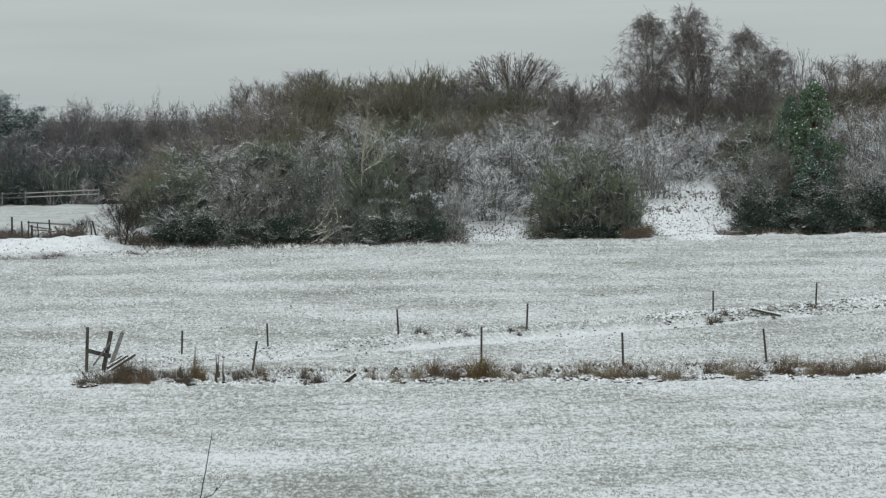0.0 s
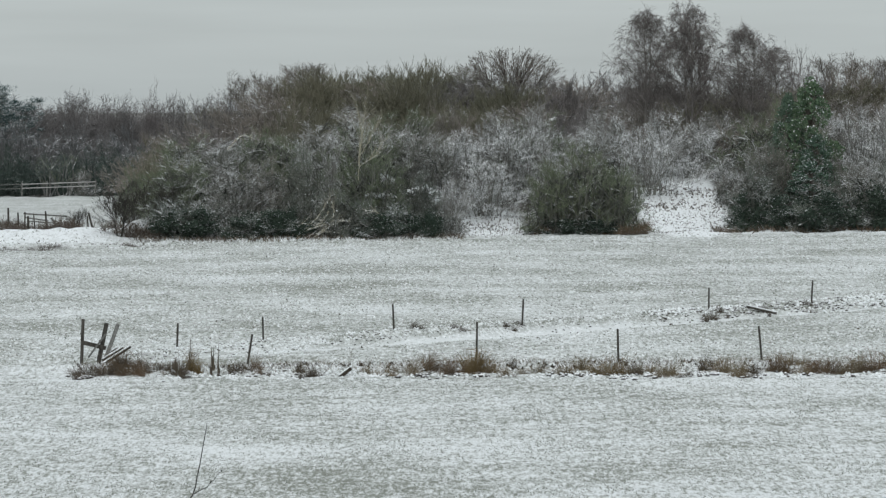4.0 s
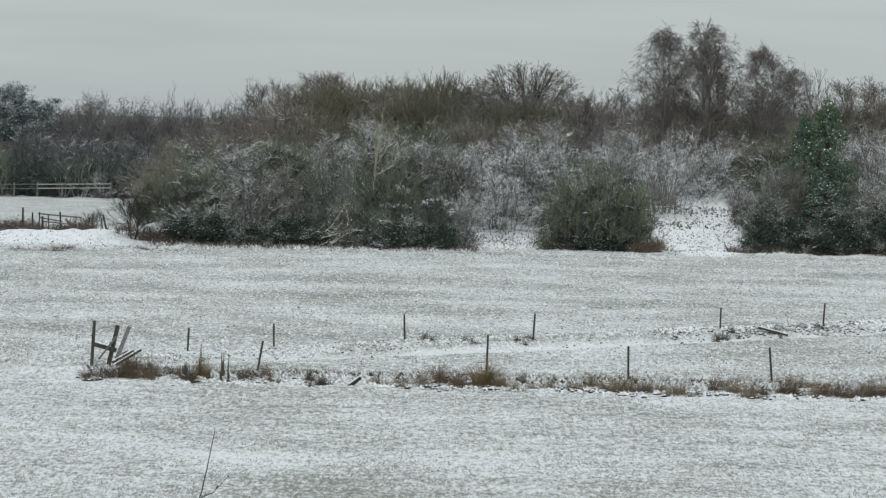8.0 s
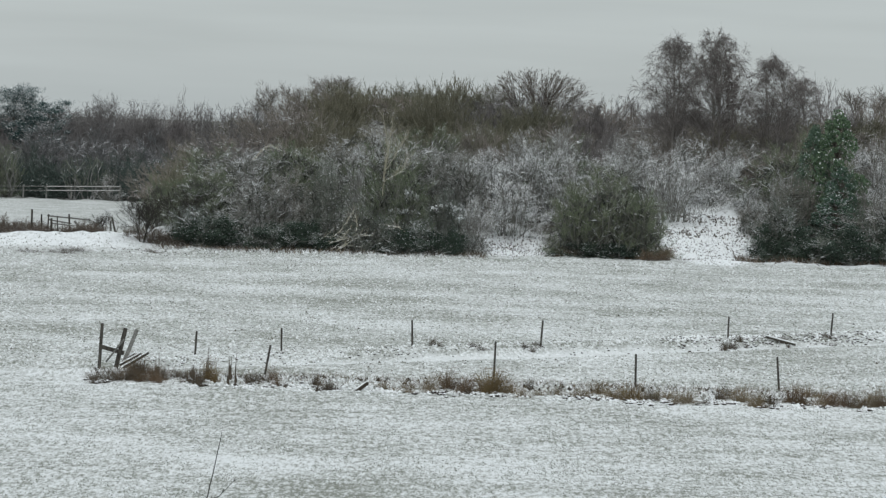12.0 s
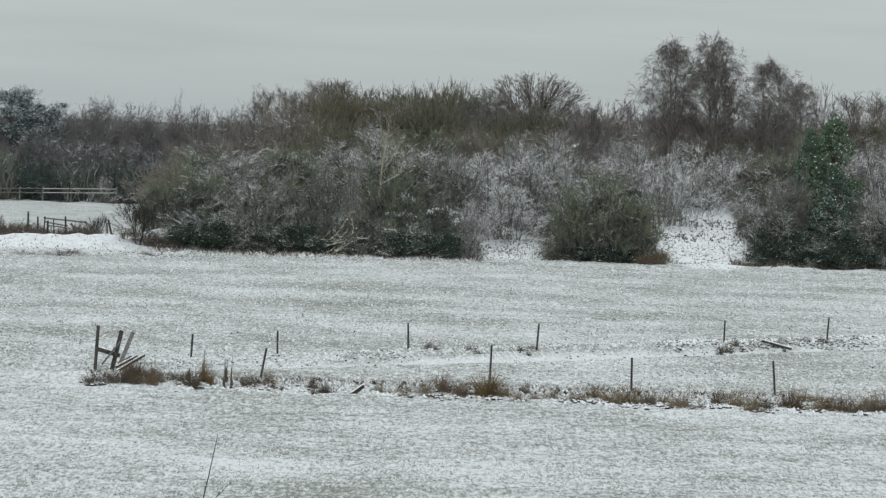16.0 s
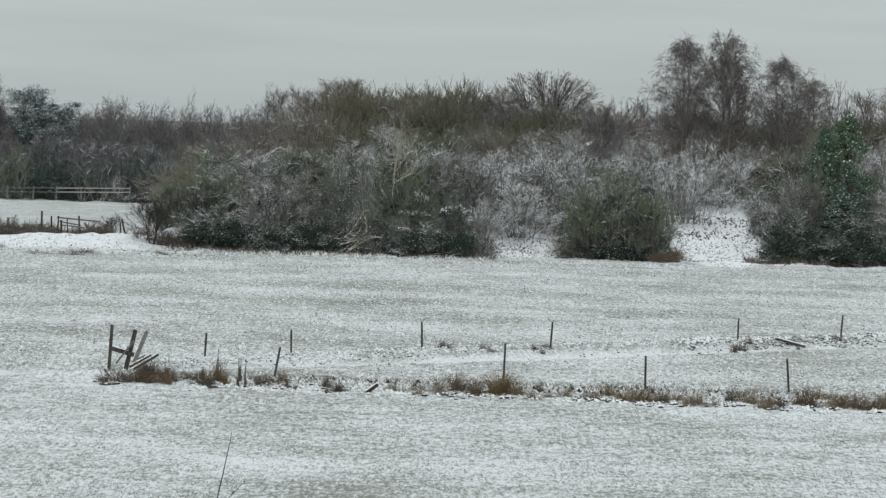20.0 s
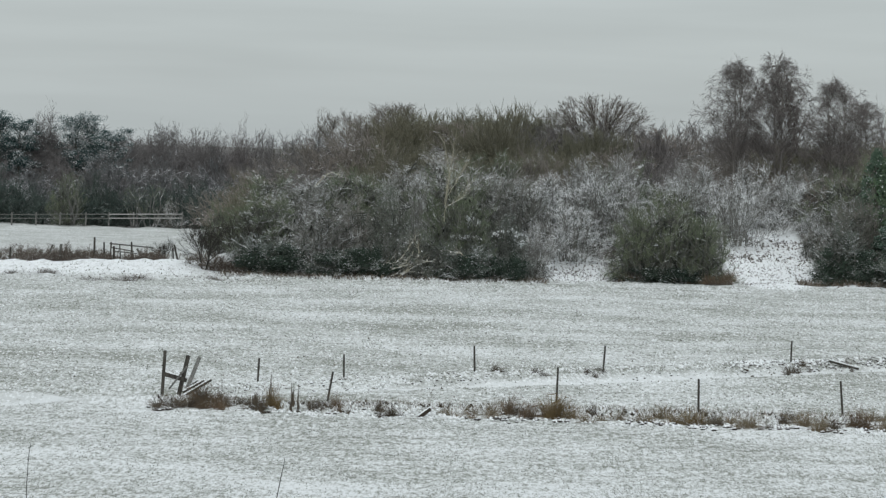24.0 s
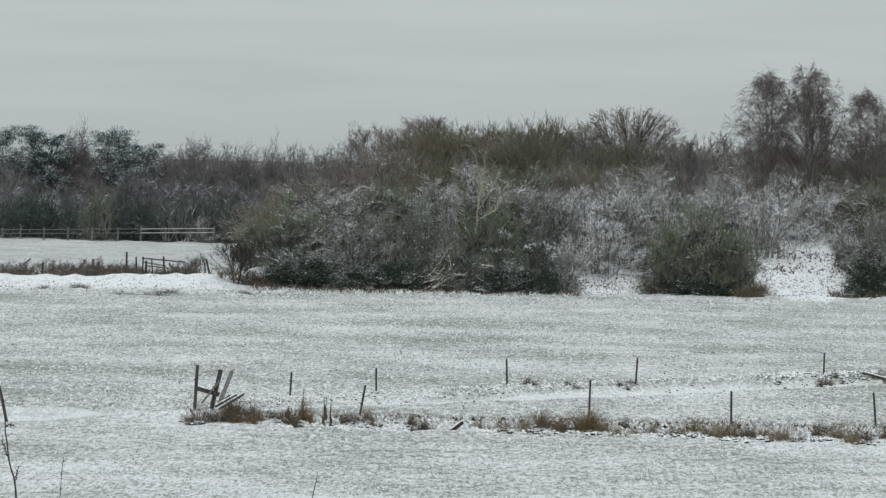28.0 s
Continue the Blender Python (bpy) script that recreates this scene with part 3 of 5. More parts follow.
        st = np.stack([np.zeros(6), np.zeros(6), np.linspace(0, 5.0, 6)], -1)[None] + rng.normal(0, 0.05, (3, 6, 3))
        around = unit(rng.normal(size=(m * 64, 3))) * rng.uniform(0.45, 1.0, (m * 64, 1)) ** 0.5
        pts = np.repeat(tip, 64, 0) + around * np.repeat(rng.uniform(0.12, 0.30, (m, 1)), 64, 0) * np.array([1, 1, 0.75])
        pts[:, 2] = np.maximum(pts[:, 2], 0.05)
        frame_set, crown = joined([tubes(st, 0.08), tubes(br, 0.02)]), leaves(rng, pts, 0.055)
        m0, m1, names = M_BRANCH, (M_YOUNG if variant == 0 else M_IVY), ("trunk", "crown")
    elif kind == "bramble":
        st, sp, t1, t2, old = bush_lines(rng, 20, 8, 5, 1, 0.4, 13 + variant, 0.0, 0.8, 42, 0.5)
        pts = np.concatenate([np.repeat(sp.reshape(-1, 3), 7, 0), np.repeat(t1[:, 1], 6, 0)])
        pts = pts + rng.normal(0, 0.16, pts.shape)
        pts[:, 2] = np.maximum(pts[:, 2], 0.03)
        frame_set, crown = joined([tubes(sp, 0.015), tubes(old, 0.035)]), joined([leaves(rng, pts, 0.085), tubes(t1, 0.009)])
        m0, m1, names = M_SHRUB, M_BRAMBLE, ("branch_frame", "crown")
    elif kind == "pine":
        z = np.linspace(0, 1, 7)
        st = np.stack([np.cumsum(rng.normal(0, 0.1, 7)), np.cumsum(rng.normal(0, 0.1, 7)), z * 9.5], -1)[None]
        br = grow(rng, st, 26, 1.8, 56, 0.35, 4, 0.42, 1.0, 0.14)
        pads = np.concatenate([br[:, -1], br[:, 2], np.repeat(st[:, -1], 2, 0)])
        pads = pads + rng.normal(0, 0.12, pads.shape)
        wide = np.repeat(rng.uniform(0.5, 1.25, (len(pads), 1)), 130, 0)
        pads = np.repeat(pads, 130, 0) + rng.normal(size=(len(pads) * 130, 3)) * np.array([0.30, 0.30, 0.17]) * wide
        way = unit(rng.normal(size=pads.shape) + np.array([0, 0, 0.8])) * rng.uniform(0.12, 0.26, (len(pads), 1))
        needle = np.stack([pads - way * 0.3, pads + way], 1)
        frame_set, crown = joined([tubes(st, 0.14, 0.04), tubes(br, 0.035)]), tubes(needle, 0.02)
        m0, m1, names = M_BRANCH, M_PINE, ("trunk", "crown")
    caps = {"pine": 900, "withered": 260, "bramble": 240, "holly": 1500, "hawthorn": 150, "lowthorn": 150}.get(kind, 0)
    sets, more = [frame_set, crown], []
    # Added filler sticks; M_SHRUB's dark colour stands in for shade between the twigs.
    if inner:
        sets.append(inner)
        more.append(("inner_wood", M_STEM if kind in ("frosted", "rime") else M_SHRUB))
    if caps:
        spot = crown[0][rng.integers(0, len(crown[0]), caps)]
        if kind == "holly":
            spot = spot[spot[:, 2] < rng.uniform(0.5, 5.5, caps)]
        more.append(("snow_cap", M_CAP))
        sets.append(leaves(rng, spot + np.array([0, 0, 0.04]), {"pine": 0.055, "holly": 0.031, "bramble": 0.036}.get(kind, 0.036 if "thorn" in kind else 0.048), 0.8))
    a, b, *extra = fit_unit(sets)
    PLANTS[key] = [(names[0], mesh_of(names[0], a[0].tolist(), a[1], m0)), (names[1], mesh_of(names[1], b[0].tolist(), b[1], m1))]
    for (v, f), (name, material) in zip(extra, more):
        PLANTS[key].append((name, mesh_of(name, v.tolist(), f, material)))
    return PLANTS[key]


NAMES = {
    "hawthorn": ("hawthorn_bush", "dark leafless hawthorn bush lightly dusted with snow", "bush"),
    "lowthorn": ("hawthorn_bush", "low spreading hawthorn bush lightly dusted with snow", "bush"),
    "frosted": ("frosted_bush", "bare bush with fine twigs whitened by snow", "bush"),
    "olive": ("willow_bush", "leafless olive-brown willow bush on the hillside", "bush"),
    "russet": ("russet_bush", "bare russet-brown bush in the thicket", "bush"),
    "dusted": ("dusted_bush", "grey-brown bare bush dusted with snow", "bush"),
    "bramble": ("bramble_bush", "low dark green bramble bush flecked with snow", "bush"),
    "heap": ("weed_clump", "tangled brown weed clump in the hollow", "weeds"),
    "rime": ("rimed_bush", "snow-whitened bare bush high on the slope", "bush"),
    "wood": ("wood_bush", "bare purplish-brown undergrowth in the far wood", "bush"),
    "thicket": ("thicket_bush", "dense dark bush at the edge of the far wood", "bush"),
    "distant": ("distant_tree", "bare purplish-brown tree in the far wood", "tree"),
    "bare": ("small_shrub", "small bare shrub with dark upright branches", "shrub"),
    "scrub": ("scrub_bush", "dense brown leafless scrub on the hill", "bush"),
    "forked": ("bare_tree", "bare tree with forked trunks and fine twigs", "tree"),
    "withered": ("oak_tree", "bare oak still holding dark withered leaves", "tree"),
    "dome": ("round_tree", "bare round-crowned tree on the hilltop", "tree"),
    "birch": ("birch_tree", "tall bare birch with fine drooping twigs", "tree"),
    "sapling": ("sapling", "slender bare sapling with upright pale stems", "tree"),
    "holly": ("evergreen_tree", "dark green evergreen tree dusted with snow", "tree"),
    "pine": ("pine_tree", "dark pine with snow on its boughs", "tree"),
}
count = [0]


def plant(kind, x, y, width, height, variant=None):
    """A bush or tree that stands on the ground at x, y."""
    r = random.Random(int(abs(x) * 131) + int(y * 17) + len(kind))
    v = r.randrange(3) if variant is None else variant
    name, label, category = NAMES[kind]
    e = new(name)
    e.matrix_basis = Matrix.Translation((x, y, float(surface(x, y)) - 0.05)) @ Matrix.Rotation(r.uniform(0, 6.28), 4, "Z") @ Matrix.Diagonal((width, width, height, 1))
    for part_name, me in plant_kind(kind, v):
        ob = new(part_name, me)
        ob.parent = e
        if part_name == "snow_cap":
            tagged(ob, "small snow caps on the leaves", kind="stuff")
    return tagged(e, label, category, name + " stand")


# ---- the thicket along the foot of the hill ----
plant("bare", -19.96, 197.00, 3.50, 3.20, 0)
plant("heap", -20.60, 198.40, 2.20, 1.10)
plant("heap", -19.00, 198.20, 2.60, 1.30)
plant("heap", -17.90, 197.60, 2.20, 0.90)
plant("bare", -18.09, 202.00, 2.90, 3.31, 1)
plant("olive", -20.68, 214.00, 2.30, 3.55, 1)
plant("heap", -19.44, 197.60, 2.13, 1.32)
plant("heap", -18.54, 198.20, 2.13, 1.18)
plant("olive", -17.98, 208.00, 3.73, 3.32)
plant("lowthorn", -16.16, 199.00, 4.99, 2.54)
plant("dusted", -12.87, 202.00, 5.40, 4.30)
plant("lowthorn", -11.15, 198.50, 4.63, 1.82)
plant("hawthorn", -8.60, 201.00, 3.90, 5.60)
plant("dusted", -10.90, 203.00, 3.60, 4.70)
plant("frosted", -6.75, 205.00, 1.90, 4.60)
plant("lowthorn", -6.53, 199.50, 4.29, 3.15)
thick_olive = plant("olive", -4.21, 202.50, 5.40, 5.23)
plant("lowthorn", -3.32, 199.50, 5.01, 2.39)
thick_thorn = plant("hawthorn", -1.16, 201.50, 3.43, 4.10)
plant("frosted", 0.64, 204.50, 2.93, 3.24)
plant("olive", -17.14, 208.00, 5.00, 3.80)
plant("dusted", -14.80, 211.00, 5.67, 4.02)
plant("olive", -11.63, 212.00, 5.32, 4.00)
plant("dusted", -7.42, 211.00, 5.67, 4.34)
plant("olive", -4.74, 210.00, 6.40, 5.51)
plant("dusted", -1.47, 210.00, 5.65, 5.58)
plant("frosted", 1.29, 213.00, 5.73, 4.44)
plant("frosted", 4.75, 214.00, 6.52, 4.81)
plant("frosted", 3.11, 209.00, 5.25, 3.59)
plant("frosted", 7.04, 214.00, 4.99, 4.08)
plant("olive", 9.31, 205.40, 6.80, 5.70)
plant("olive", 7.40, 204.40, 4.20, 4.60)
plant("olive", 11.45, 204.80, 4.00, 4.60)
plant("dusted", 19.57, 215.00, 1.93, 1.93)
plant("frosted", 12.63, 221.00, 5.55, 4.33)
plant("frosted", 16.09, 225.00, 6.05, 4.46)
plant("dusted", 18.96, 228.00, 5.72, 4.21)
plant("dusted", 20.90, 227.00, 4.48, 3.35)
plant("frosted", 17.60, 221.00, 3.40, 1.60)
plant("dusted", 14.60, 219.50, 2.40, 1.30)
plant("frosted", 20.30, 220.00, 2.60, 1.90)
plant("hawthorn", 21.02, 208.00, 4.47, 4.09)
plant("dusted", 21.95, 211.00, 3.70, 5.20)
plant("holly", 25.15, 213.00, 4.40, 9.10, 0)
plant("holly", 23.80, 214.50, 2.90, 7.80, 1)
plant("holly", 25.35, 211.50, 3.60, 5.80, 2)
plant("dusted", 22.90, 211.50, 3.40, 5.40)
plant("dusted", 27.10, 211.00, 3.40, 4.80)
plant("holly", 24.70, 209.60, 4.60, 4.40, 2)
plant("hawthorn", 26.60, 208.60, 3.20, 3.60)
plant("lowthorn", 25.14, 207.00, 5.57, 2.50)
plant("dusted", 28.07, 208.00, 5.97, 4.41)
plant("hawthorn", 31.02, 209.00, 6.37, 5.15)
plant("olive", 22.33, 221.00, 5.94, 4.43)
plant("frosted", 29.40, 222.00, 5.97, 5.31)
plant("frosted", 32.93, 223.00, 6.00, 5.29)
plant("olive", 24.54, 223.00, 5.20, 5.63)

plant("bramble", -15.93, 198.20, 4.26, 1.89)
plant("bramble", -11.85, 198.20, 3.55, 1.59)
plant("bramble", -9.89, 198.30, 3.20, 1.81)
plant("bramble", -3.33, 199.00, 3.57, 1.69)
plant("bramble", -1.01, 199.40, 2.50, 1.65)
plant("dusted", 0.79, 202.50, 2.18, 1.49)
plant("bramble", 8.10, 203.80, 3.80, 1.15)
plant("bramble", 10.86, 204.20, 3.60, 1.05)
plant("bramble", 20.89, 207.50, 3.57, 2.64)
plant("bramble", 24.89, 206.50, 4.44, 2.52)
plant("bramble", 28.48, 207.00, 4.82, 2.64)
plant("bramble", 31.09, 207.00, 5.19, 3.35)

plant("frosted", 6.75, 222.00, 3.80, 4.90)
plant("frosted", 11.17, 223.00, 3.60, 4.40)
plant("frosted", 3.52, 219.00, 3.40, 4.60)
plant("frosted", 18.51, 223.50, 4.20, 3.40)
plant("frosted", 16.52, 222.00, 3.20, 2.60)
plant("frosted", 30.42, 218.00, 5.86, 5.39)
plant("frosted", 27.98, 225.00, 4.84, 4.54)
plant("dusted", 21.58, 232.00, 4.99, 4.08)



def snow_clump(bush, x, y, z, w, h, seed):
    """A ragged heap of snow added over a bush's twigs, for snowy ground seen through it."""
    rng = np.random.default_rng(seed)
    n = 260
    p = rng.normal(0, 1, (n, 3)) * np.array([w * 0.24, 0.25, h * 0.26]) + np.array([x, y, z])
    v, f = leaves(rng, p, 0.11, 0.9)
    ob = new("snow_clump", mesh_of("snow_clump", (np.array(bush.matrix_basis.inverted()) @ np.c_[v, np.ones(len(v))].T).T[:, :3].tolist(), f, M_CAP))
    ob.parent = bush
    return tagged(ob, "snow added in the twigs for snowy ground behind the bush", kind="stuff")


# Added heaps stand in for snowy hillside seen through gaps in these bushes.
snow_clump(thick_olive, -3.43, 203.4, 3.66, 0.75, 0.45, 1)
snow_clump(thick_olive, -3.80, 202.6, 2.60, 1.7, 0.22, 2)
snow_clump(thick_thorn, -1.05, 202.6, 2.85, 1.5, 0.5, 3)
snow_clump(thick_thorn, -0.55, 202.4, 2.30, 1.0, 0.35, 4)

# ---- the hillside behind it ----
fill = random.Random(5)


def belt(kinds, x0, x1, y0, y1, step, height, width, variant=None):
    """A belt of scrub along the hill, open where the snowy slope is."""
    x = x0
    while x < x1:
        if 4 < x < 7.5 and y0 < 220 or 13.5 < x < 20 and y0 < 222:
            x += step
            continue
        h = height * fill.uniform(0.8, 1.2)
        plant(fill.choice(kinds), x + fill.uniform(-0.4, 0.4) * step, fill.uniform(y0, y1), width * fill.uniform(0.85, 1.2), h, variant)
        x += step


belt(("olive",), -19.5, -15, 214, 217, 2.2, 2.6, 3.4)
belt(("dusted", "olive", "hawthorn"), -13.5, -4, 215, 219, 3.0, 3.4, 6.0)
belt(("dusted", "olive", "dusted"), -3, 1.5, 215, 219, 3.0, 3.4, 6.0)
belt(("rime", "dusted", "olive", "rime"), 1.5, 34, 215, 219, 3.0, 3.4, 6.0)
belt(("olive", "scrub", "dusted"), -21, -4, 224, 230, 3.2, 3.8, 6.0)
belt(("olive", "russet", "scrub", "dusted"), -3, 4, 224, 230, 3.2, 3.8, 6.0)
belt(("rime", "dusted", "russet", "olive"), 4, 34, 224, 230, 3.2, 3.8, 6.0)
belt(("scrub", "russet"), -22, -9, 235, 241, 3.4, 3.6, 6.5)
belt(("scrub",), -9, 6, 235, 241, 3.4, 3.6, 6.5, 1)
belt(("scrub", "russet"), 6, 36, 235, 241, 3.4, 3.6, 6.5)
belt(("scrub", "russet"), -22, -9, 247, 253, 4.4, 3.2, 7.0)
belt(("scrub",), -9, 7, 247, 253, 4.4, 3.6, 7.0, 1)
belt(("scrub", "russet"), 7, 38, 247, 253, 4.4, 3.2, 7.0)
belt(("scrub",), -22, 40, 259, 266, 4.6, 2.7, 7.5)
plant("scrub", -7.42, 268.00, 6.25, 2.80, 1)
plant("scrub", -4.30, 268.00, 6.25, 3.33, 1)
plant("scrub", -1.41, 268.00, 6.25, 3.72, 1)
plant("scrub", 1.46, 269.00, 5.79, 3.36, 1)
plant("scrub", 3.39, 271.00, 5.32, 1.7, 0)
plant("scrub", 4.35, 264.00, 5.21, 1.3, 1)
plant("scrub", 7.94, 264.00, 4.73, 1.2, 0)
plant("scrub", 10.30, 264.00, 5.21, 1.70, 2)
plant("dome", 6.08, 268.00, 9.20, 4.55, 0)
plant("forked", -16.10, 272.00, 3.9, 4.9, 1)
plant("forked", -18.2, 273.00, 3.2, 3.2, 2)
plant("forked", -11.50, 272.00, 4.1, 3.7, 2)
plant("forked", -13.6, 273.00, 3.2, 3.0, 0)
plant("sapling", 14.05, 275.00, 3.70, 3.10, 1)
plant("birch", 15.55, 234.00, 5.37, 11.22, 0)
plant("birch", 18.62, 233.50, 5.52, 11.92, 1)
plant("birch", 22.94, 236.00, 5.50, 10.10, 0)
plant("withered", 19.93, 241.00, 3.20, 9.95, 0)
plant("birch", 27.68, 260.00, 4.43, 5.70, 1)
plant("scrub", 21.71, 258.00, 6.94, 2.92, 2)
plant("scrub", 25.97, 259.00, 6.96, 3.34, 2)
plant("sapling", 31.44, 275.00, 2.46, 5.07, 1)
plant("scrub", 30.97, 262.00, 5.17, 3.47, 2)
plant("scrub", 34.52, 264.00, 6.15, 3.60, 0)
plant("scrub", 38.06, 264.00, 6.15, 3.45, 2)
plant("forked", 34.30, 272.00, 4.49, 4.22, 0)
plant("forked", 37.82, 276.00, 5.44, 3.92, 2)
plant("forked", 41.52, 276.00, 5.94, 3.57, 1)

# ---- the far wood beyond the paddock ----
belt(("thicket",), -68, -24, 311, 313, 4.6, 3.9, 6.8, 2)
belt(("thicket",), -66, -22, 313, 315, 4.2, 4.8, 6.8, 2)
belt(("thicket",), -68, -22, 319, 324, 3.8, 6.6, 7.0, 1)
belt(("wood",), -70, -29, 328, 334, 3.8, 7.2, 7.0)
belt(("scrub",), -28, -20, 322, 330, 2.6, 5.2, 6.5)
belt(("wood",), -80, -33, 364, 370, 4.0, 8.6, 8.0)
belt(("distant",), -72, -29, 338, 344, 3.0, 7.7, 6.0)
belt(("distant",), -76, -31, 352, 358, 3.2, 8.2, 6.5)
belt(("distant",), -58, -22, 346, 350, 2.7, 7.9, 6.0)
belt(("wood",), -90, -30, 380, 390, 6.0, 8.2, 12.0)
belt(("scrub",), -28, -14, 350, 360, 4.0, 4.6, 8.0)
plant("pine", -57.20, 337.00, 5.2, 11.29, 0)
plant("pine", -60.20, 338.00, 5.0, 11.02, 1)
plant("pine", -54.60, 336.00, 4.4, 10.60, 2)
plant("pine", -48.50, 337.00, 4.6, 11.10, 1)
plant("pine", -46.20, 338.00, 4.9, 10.9, 0)
plant("pine", -43.70, 336.00, 4.2, 9.8, 2)
plant("wood", -29.25, 340.00, 6.09, 9.63)
plant("wood", -26.90, 341.00, 6.11, 8.87)
plant("wood", -24.69, 340.00, 6.09, 8.12)
plant("wood", -22.72, 338.00, 5.45, 7.37)
plant("wood", -21.07, 336.00, 5.42, 6.79)
plant("sapling", -44.62, 309.50, 3.05, 5.29, 0)
plant("sapling", -36.81, 309.50, 3.61, 4.46, 0)
plant("sapling", -38.52, 309.80, 2.78, 4.09, 0)
plant("rime", -35.01, 310.00, 2.78, 2.87)
plant("distant", -52.64, 338.00, 4.54, 11.65, 0)
plant("distant", -51.59, 339.00, 3.65, 11.28, 1)
plant("distant", -39.23, 337.00, 4.53, 10.61, 1)
plant("distant", -34.29, 337.00, 3.02, 10.06, 2)
plant("distant", -31.02, 337.00, 3.62, 10.86, 0)
plant("distant", -27.60, 337.00, 3.02, 9.18, 1)


# ---- fence posts across the pasture ----
def post_mesh(name, h, r, material, sides=7, seed=0):
    rg = random.Random(seed)
    bm = bmesh.new()
    rings = []
    for j, z in enumerate((-0.25, 0.0, h * 0.5, h - 0.03, h)):
        k = r * (1.0 if j < 3 else 0.97 if j == 3 else 0.8)
        rings.append([bm.verts.new((k * math.cos(6.283 * i / sides) * rg.uniform(0.93, 1.07), k * math.sin(6.283 * i / sides) * rg.uniform(0.93, 1.07), z + (rg.uniform(-0.012, 0.012) if j == 4 else 0))) for i in range(sides)])
    for a, b in zip(rings, rings[1:]):
        for i in range(sides):
            bm.faces.new((a[i], a[(i + 1) % sides], b[(i + 1) % sides], b[i]))
    bm.faces.new(rings[-1])
    me = bpy.data.meshes.new(name)
    bm.to_mesh(me)
    bm.free()
    me.materials.append(material)
    return me


def fence_post(x, y, h, lean=0.0, r=0.037, label="weathered wooden fence post in the pasture"):
    ob = new("fence_post", post_mesh("fence_post", h, r, M_POST, seed=int(abs(x) * 31)))
    ob.matrix_basis = pose(x, y, float(surface(x, y)), 0, lean, 0)
    return tagged(ob, label, "fence post", "pasture fence posts")


fence_post(-6.41, 104.90, 1.0, 9)
fence_post(1.24, 106.00, 1.25, 1)
fence_post(5.77, 101.60, 1.09, -1)
fence_post(10.72, 104.60, 1.2, -5)
fence_post(-9.26, 110.90, 0.85, 2)
fence_post(-6.40, 114.10, 0.85, -1.5)
fence_post(-1.68, 115.60, 0.97, -2.5)
fence_post(3.12, 118.95, 1.0, 3)
fence_post(10.83, 126.55, 0.9, 0.5)
fence_post(15.46, 130.75, 0.95, 3)
fence_post(-17.12, 98.30, 1.15, -13, 0.05, "dark fence post leaning over at the ditch")


# ---- the broken gateway in the near fence ----
def stick(bm, a, b, w, d, taper=0.95):
    """A squared, slightly worn timber from a to b."""
    a, b = Vector(a), Vector(b)
    axis = (b - a).normalized()
    side = axis.cross(Vector((0, 1, 0))).normalized()
    back = axis.cross(side).normalized()
    rings = []
    for t, k in ((0.0, 0.9), (0.02, 1.0), (0.5, 1.0), (0.98, taper), (1.0, taper * 0.88)):
        c = a.lerp(b, t)
        rings.append([bm.verts.new(c + side * (w / 2 * k * i) + back * (d / 2 * k * j)) for i, j in ((-1, -1), (1, -1), (1, 1), (-1, 1))])
    for p, q in zip(rings, rings[1:]):
        for i in range(4):
            bm.faces.new((p[i], p[(i + 1) % 4], q[(i + 1) % 4], q[i]))
    bm.faces.new(rings[0][::-1])
    bm.faces.new(rings[-1])


def part(name, bm, material, parent, label=""):
    me = bpy.data.meshes.new(name)
    bmesh.ops.recalc_face_normals(bm, faces=bm.faces)
    bm.to_mesh(me)
    bm.free()
    me.materials.append(material)
    ob = new(name, me)
    ob.parent = parent
    if parent:
        ob.matrix_parent_inverse = Matrix.Translation(-parent.location)
    if label:
        ob["label"] = label
    return ob


def timber(name, a, b, w, d, material, parent, label=""):
    bm = bmesh.new()
    stick(bm, a, b, w, d)
    return part(name, bm, material, parent, label)


def root(name, x, y, z, label, category, group=""):
    e = new(name)
    e.location = (x, y, z)
    return tagged(e, label, category, group)


gx, gy, _ = -11.91, 104.50, 0.04
gateway = root("broken_gateway", gx, gy, float(surface(gx, gy)), "broken grey wooden gateway leaning in dead grass", "gate")
timber("post", (-11.91, 104.50, -0.09), (-11.84, 104.50, 1.47), 0.10, 0.10, M_POST, gateway)
timber("rail", (-11.85, 104.40, 0.69), (-11.08, 104.40, 0.49), 0.14, 0.05, M_POST, gateway)
timber("leaning_post", (-11.36, 104.50, -0.06), (-11.07, 104.60, 1.32), 0.14, 0.12, M_POST, gateway)
timber("brace", (-11.66, 104.30, 0.19), (-11.08, 104.30, 0.97), 0.06, 0.05, M_RAIL, gateway)
timber("leaning_plank", (-11.12, 104.20, 0.05), (-10.71, 104.80, 1.26), 0.13, 0.05, M_RAIL, gateway)


def loose_timber(a, b, w, d, label, material=M_PLANK, snowy=False):
    bm = bmesh.new()
    stick(bm, a, b, w, d)
    ob = tagged(part("fallen_plank", bm, material, None), label, "plank", "fallen timbers")
    if snowy:
        up = Vector((0, -0.01, w / 2 + 0.018))
        timber("snow_strip", Vector(a) + up, Vector(b) + up, 0.045, d * 1.1, M_CAP, ob, "strip of snow on the plank")
    return ob


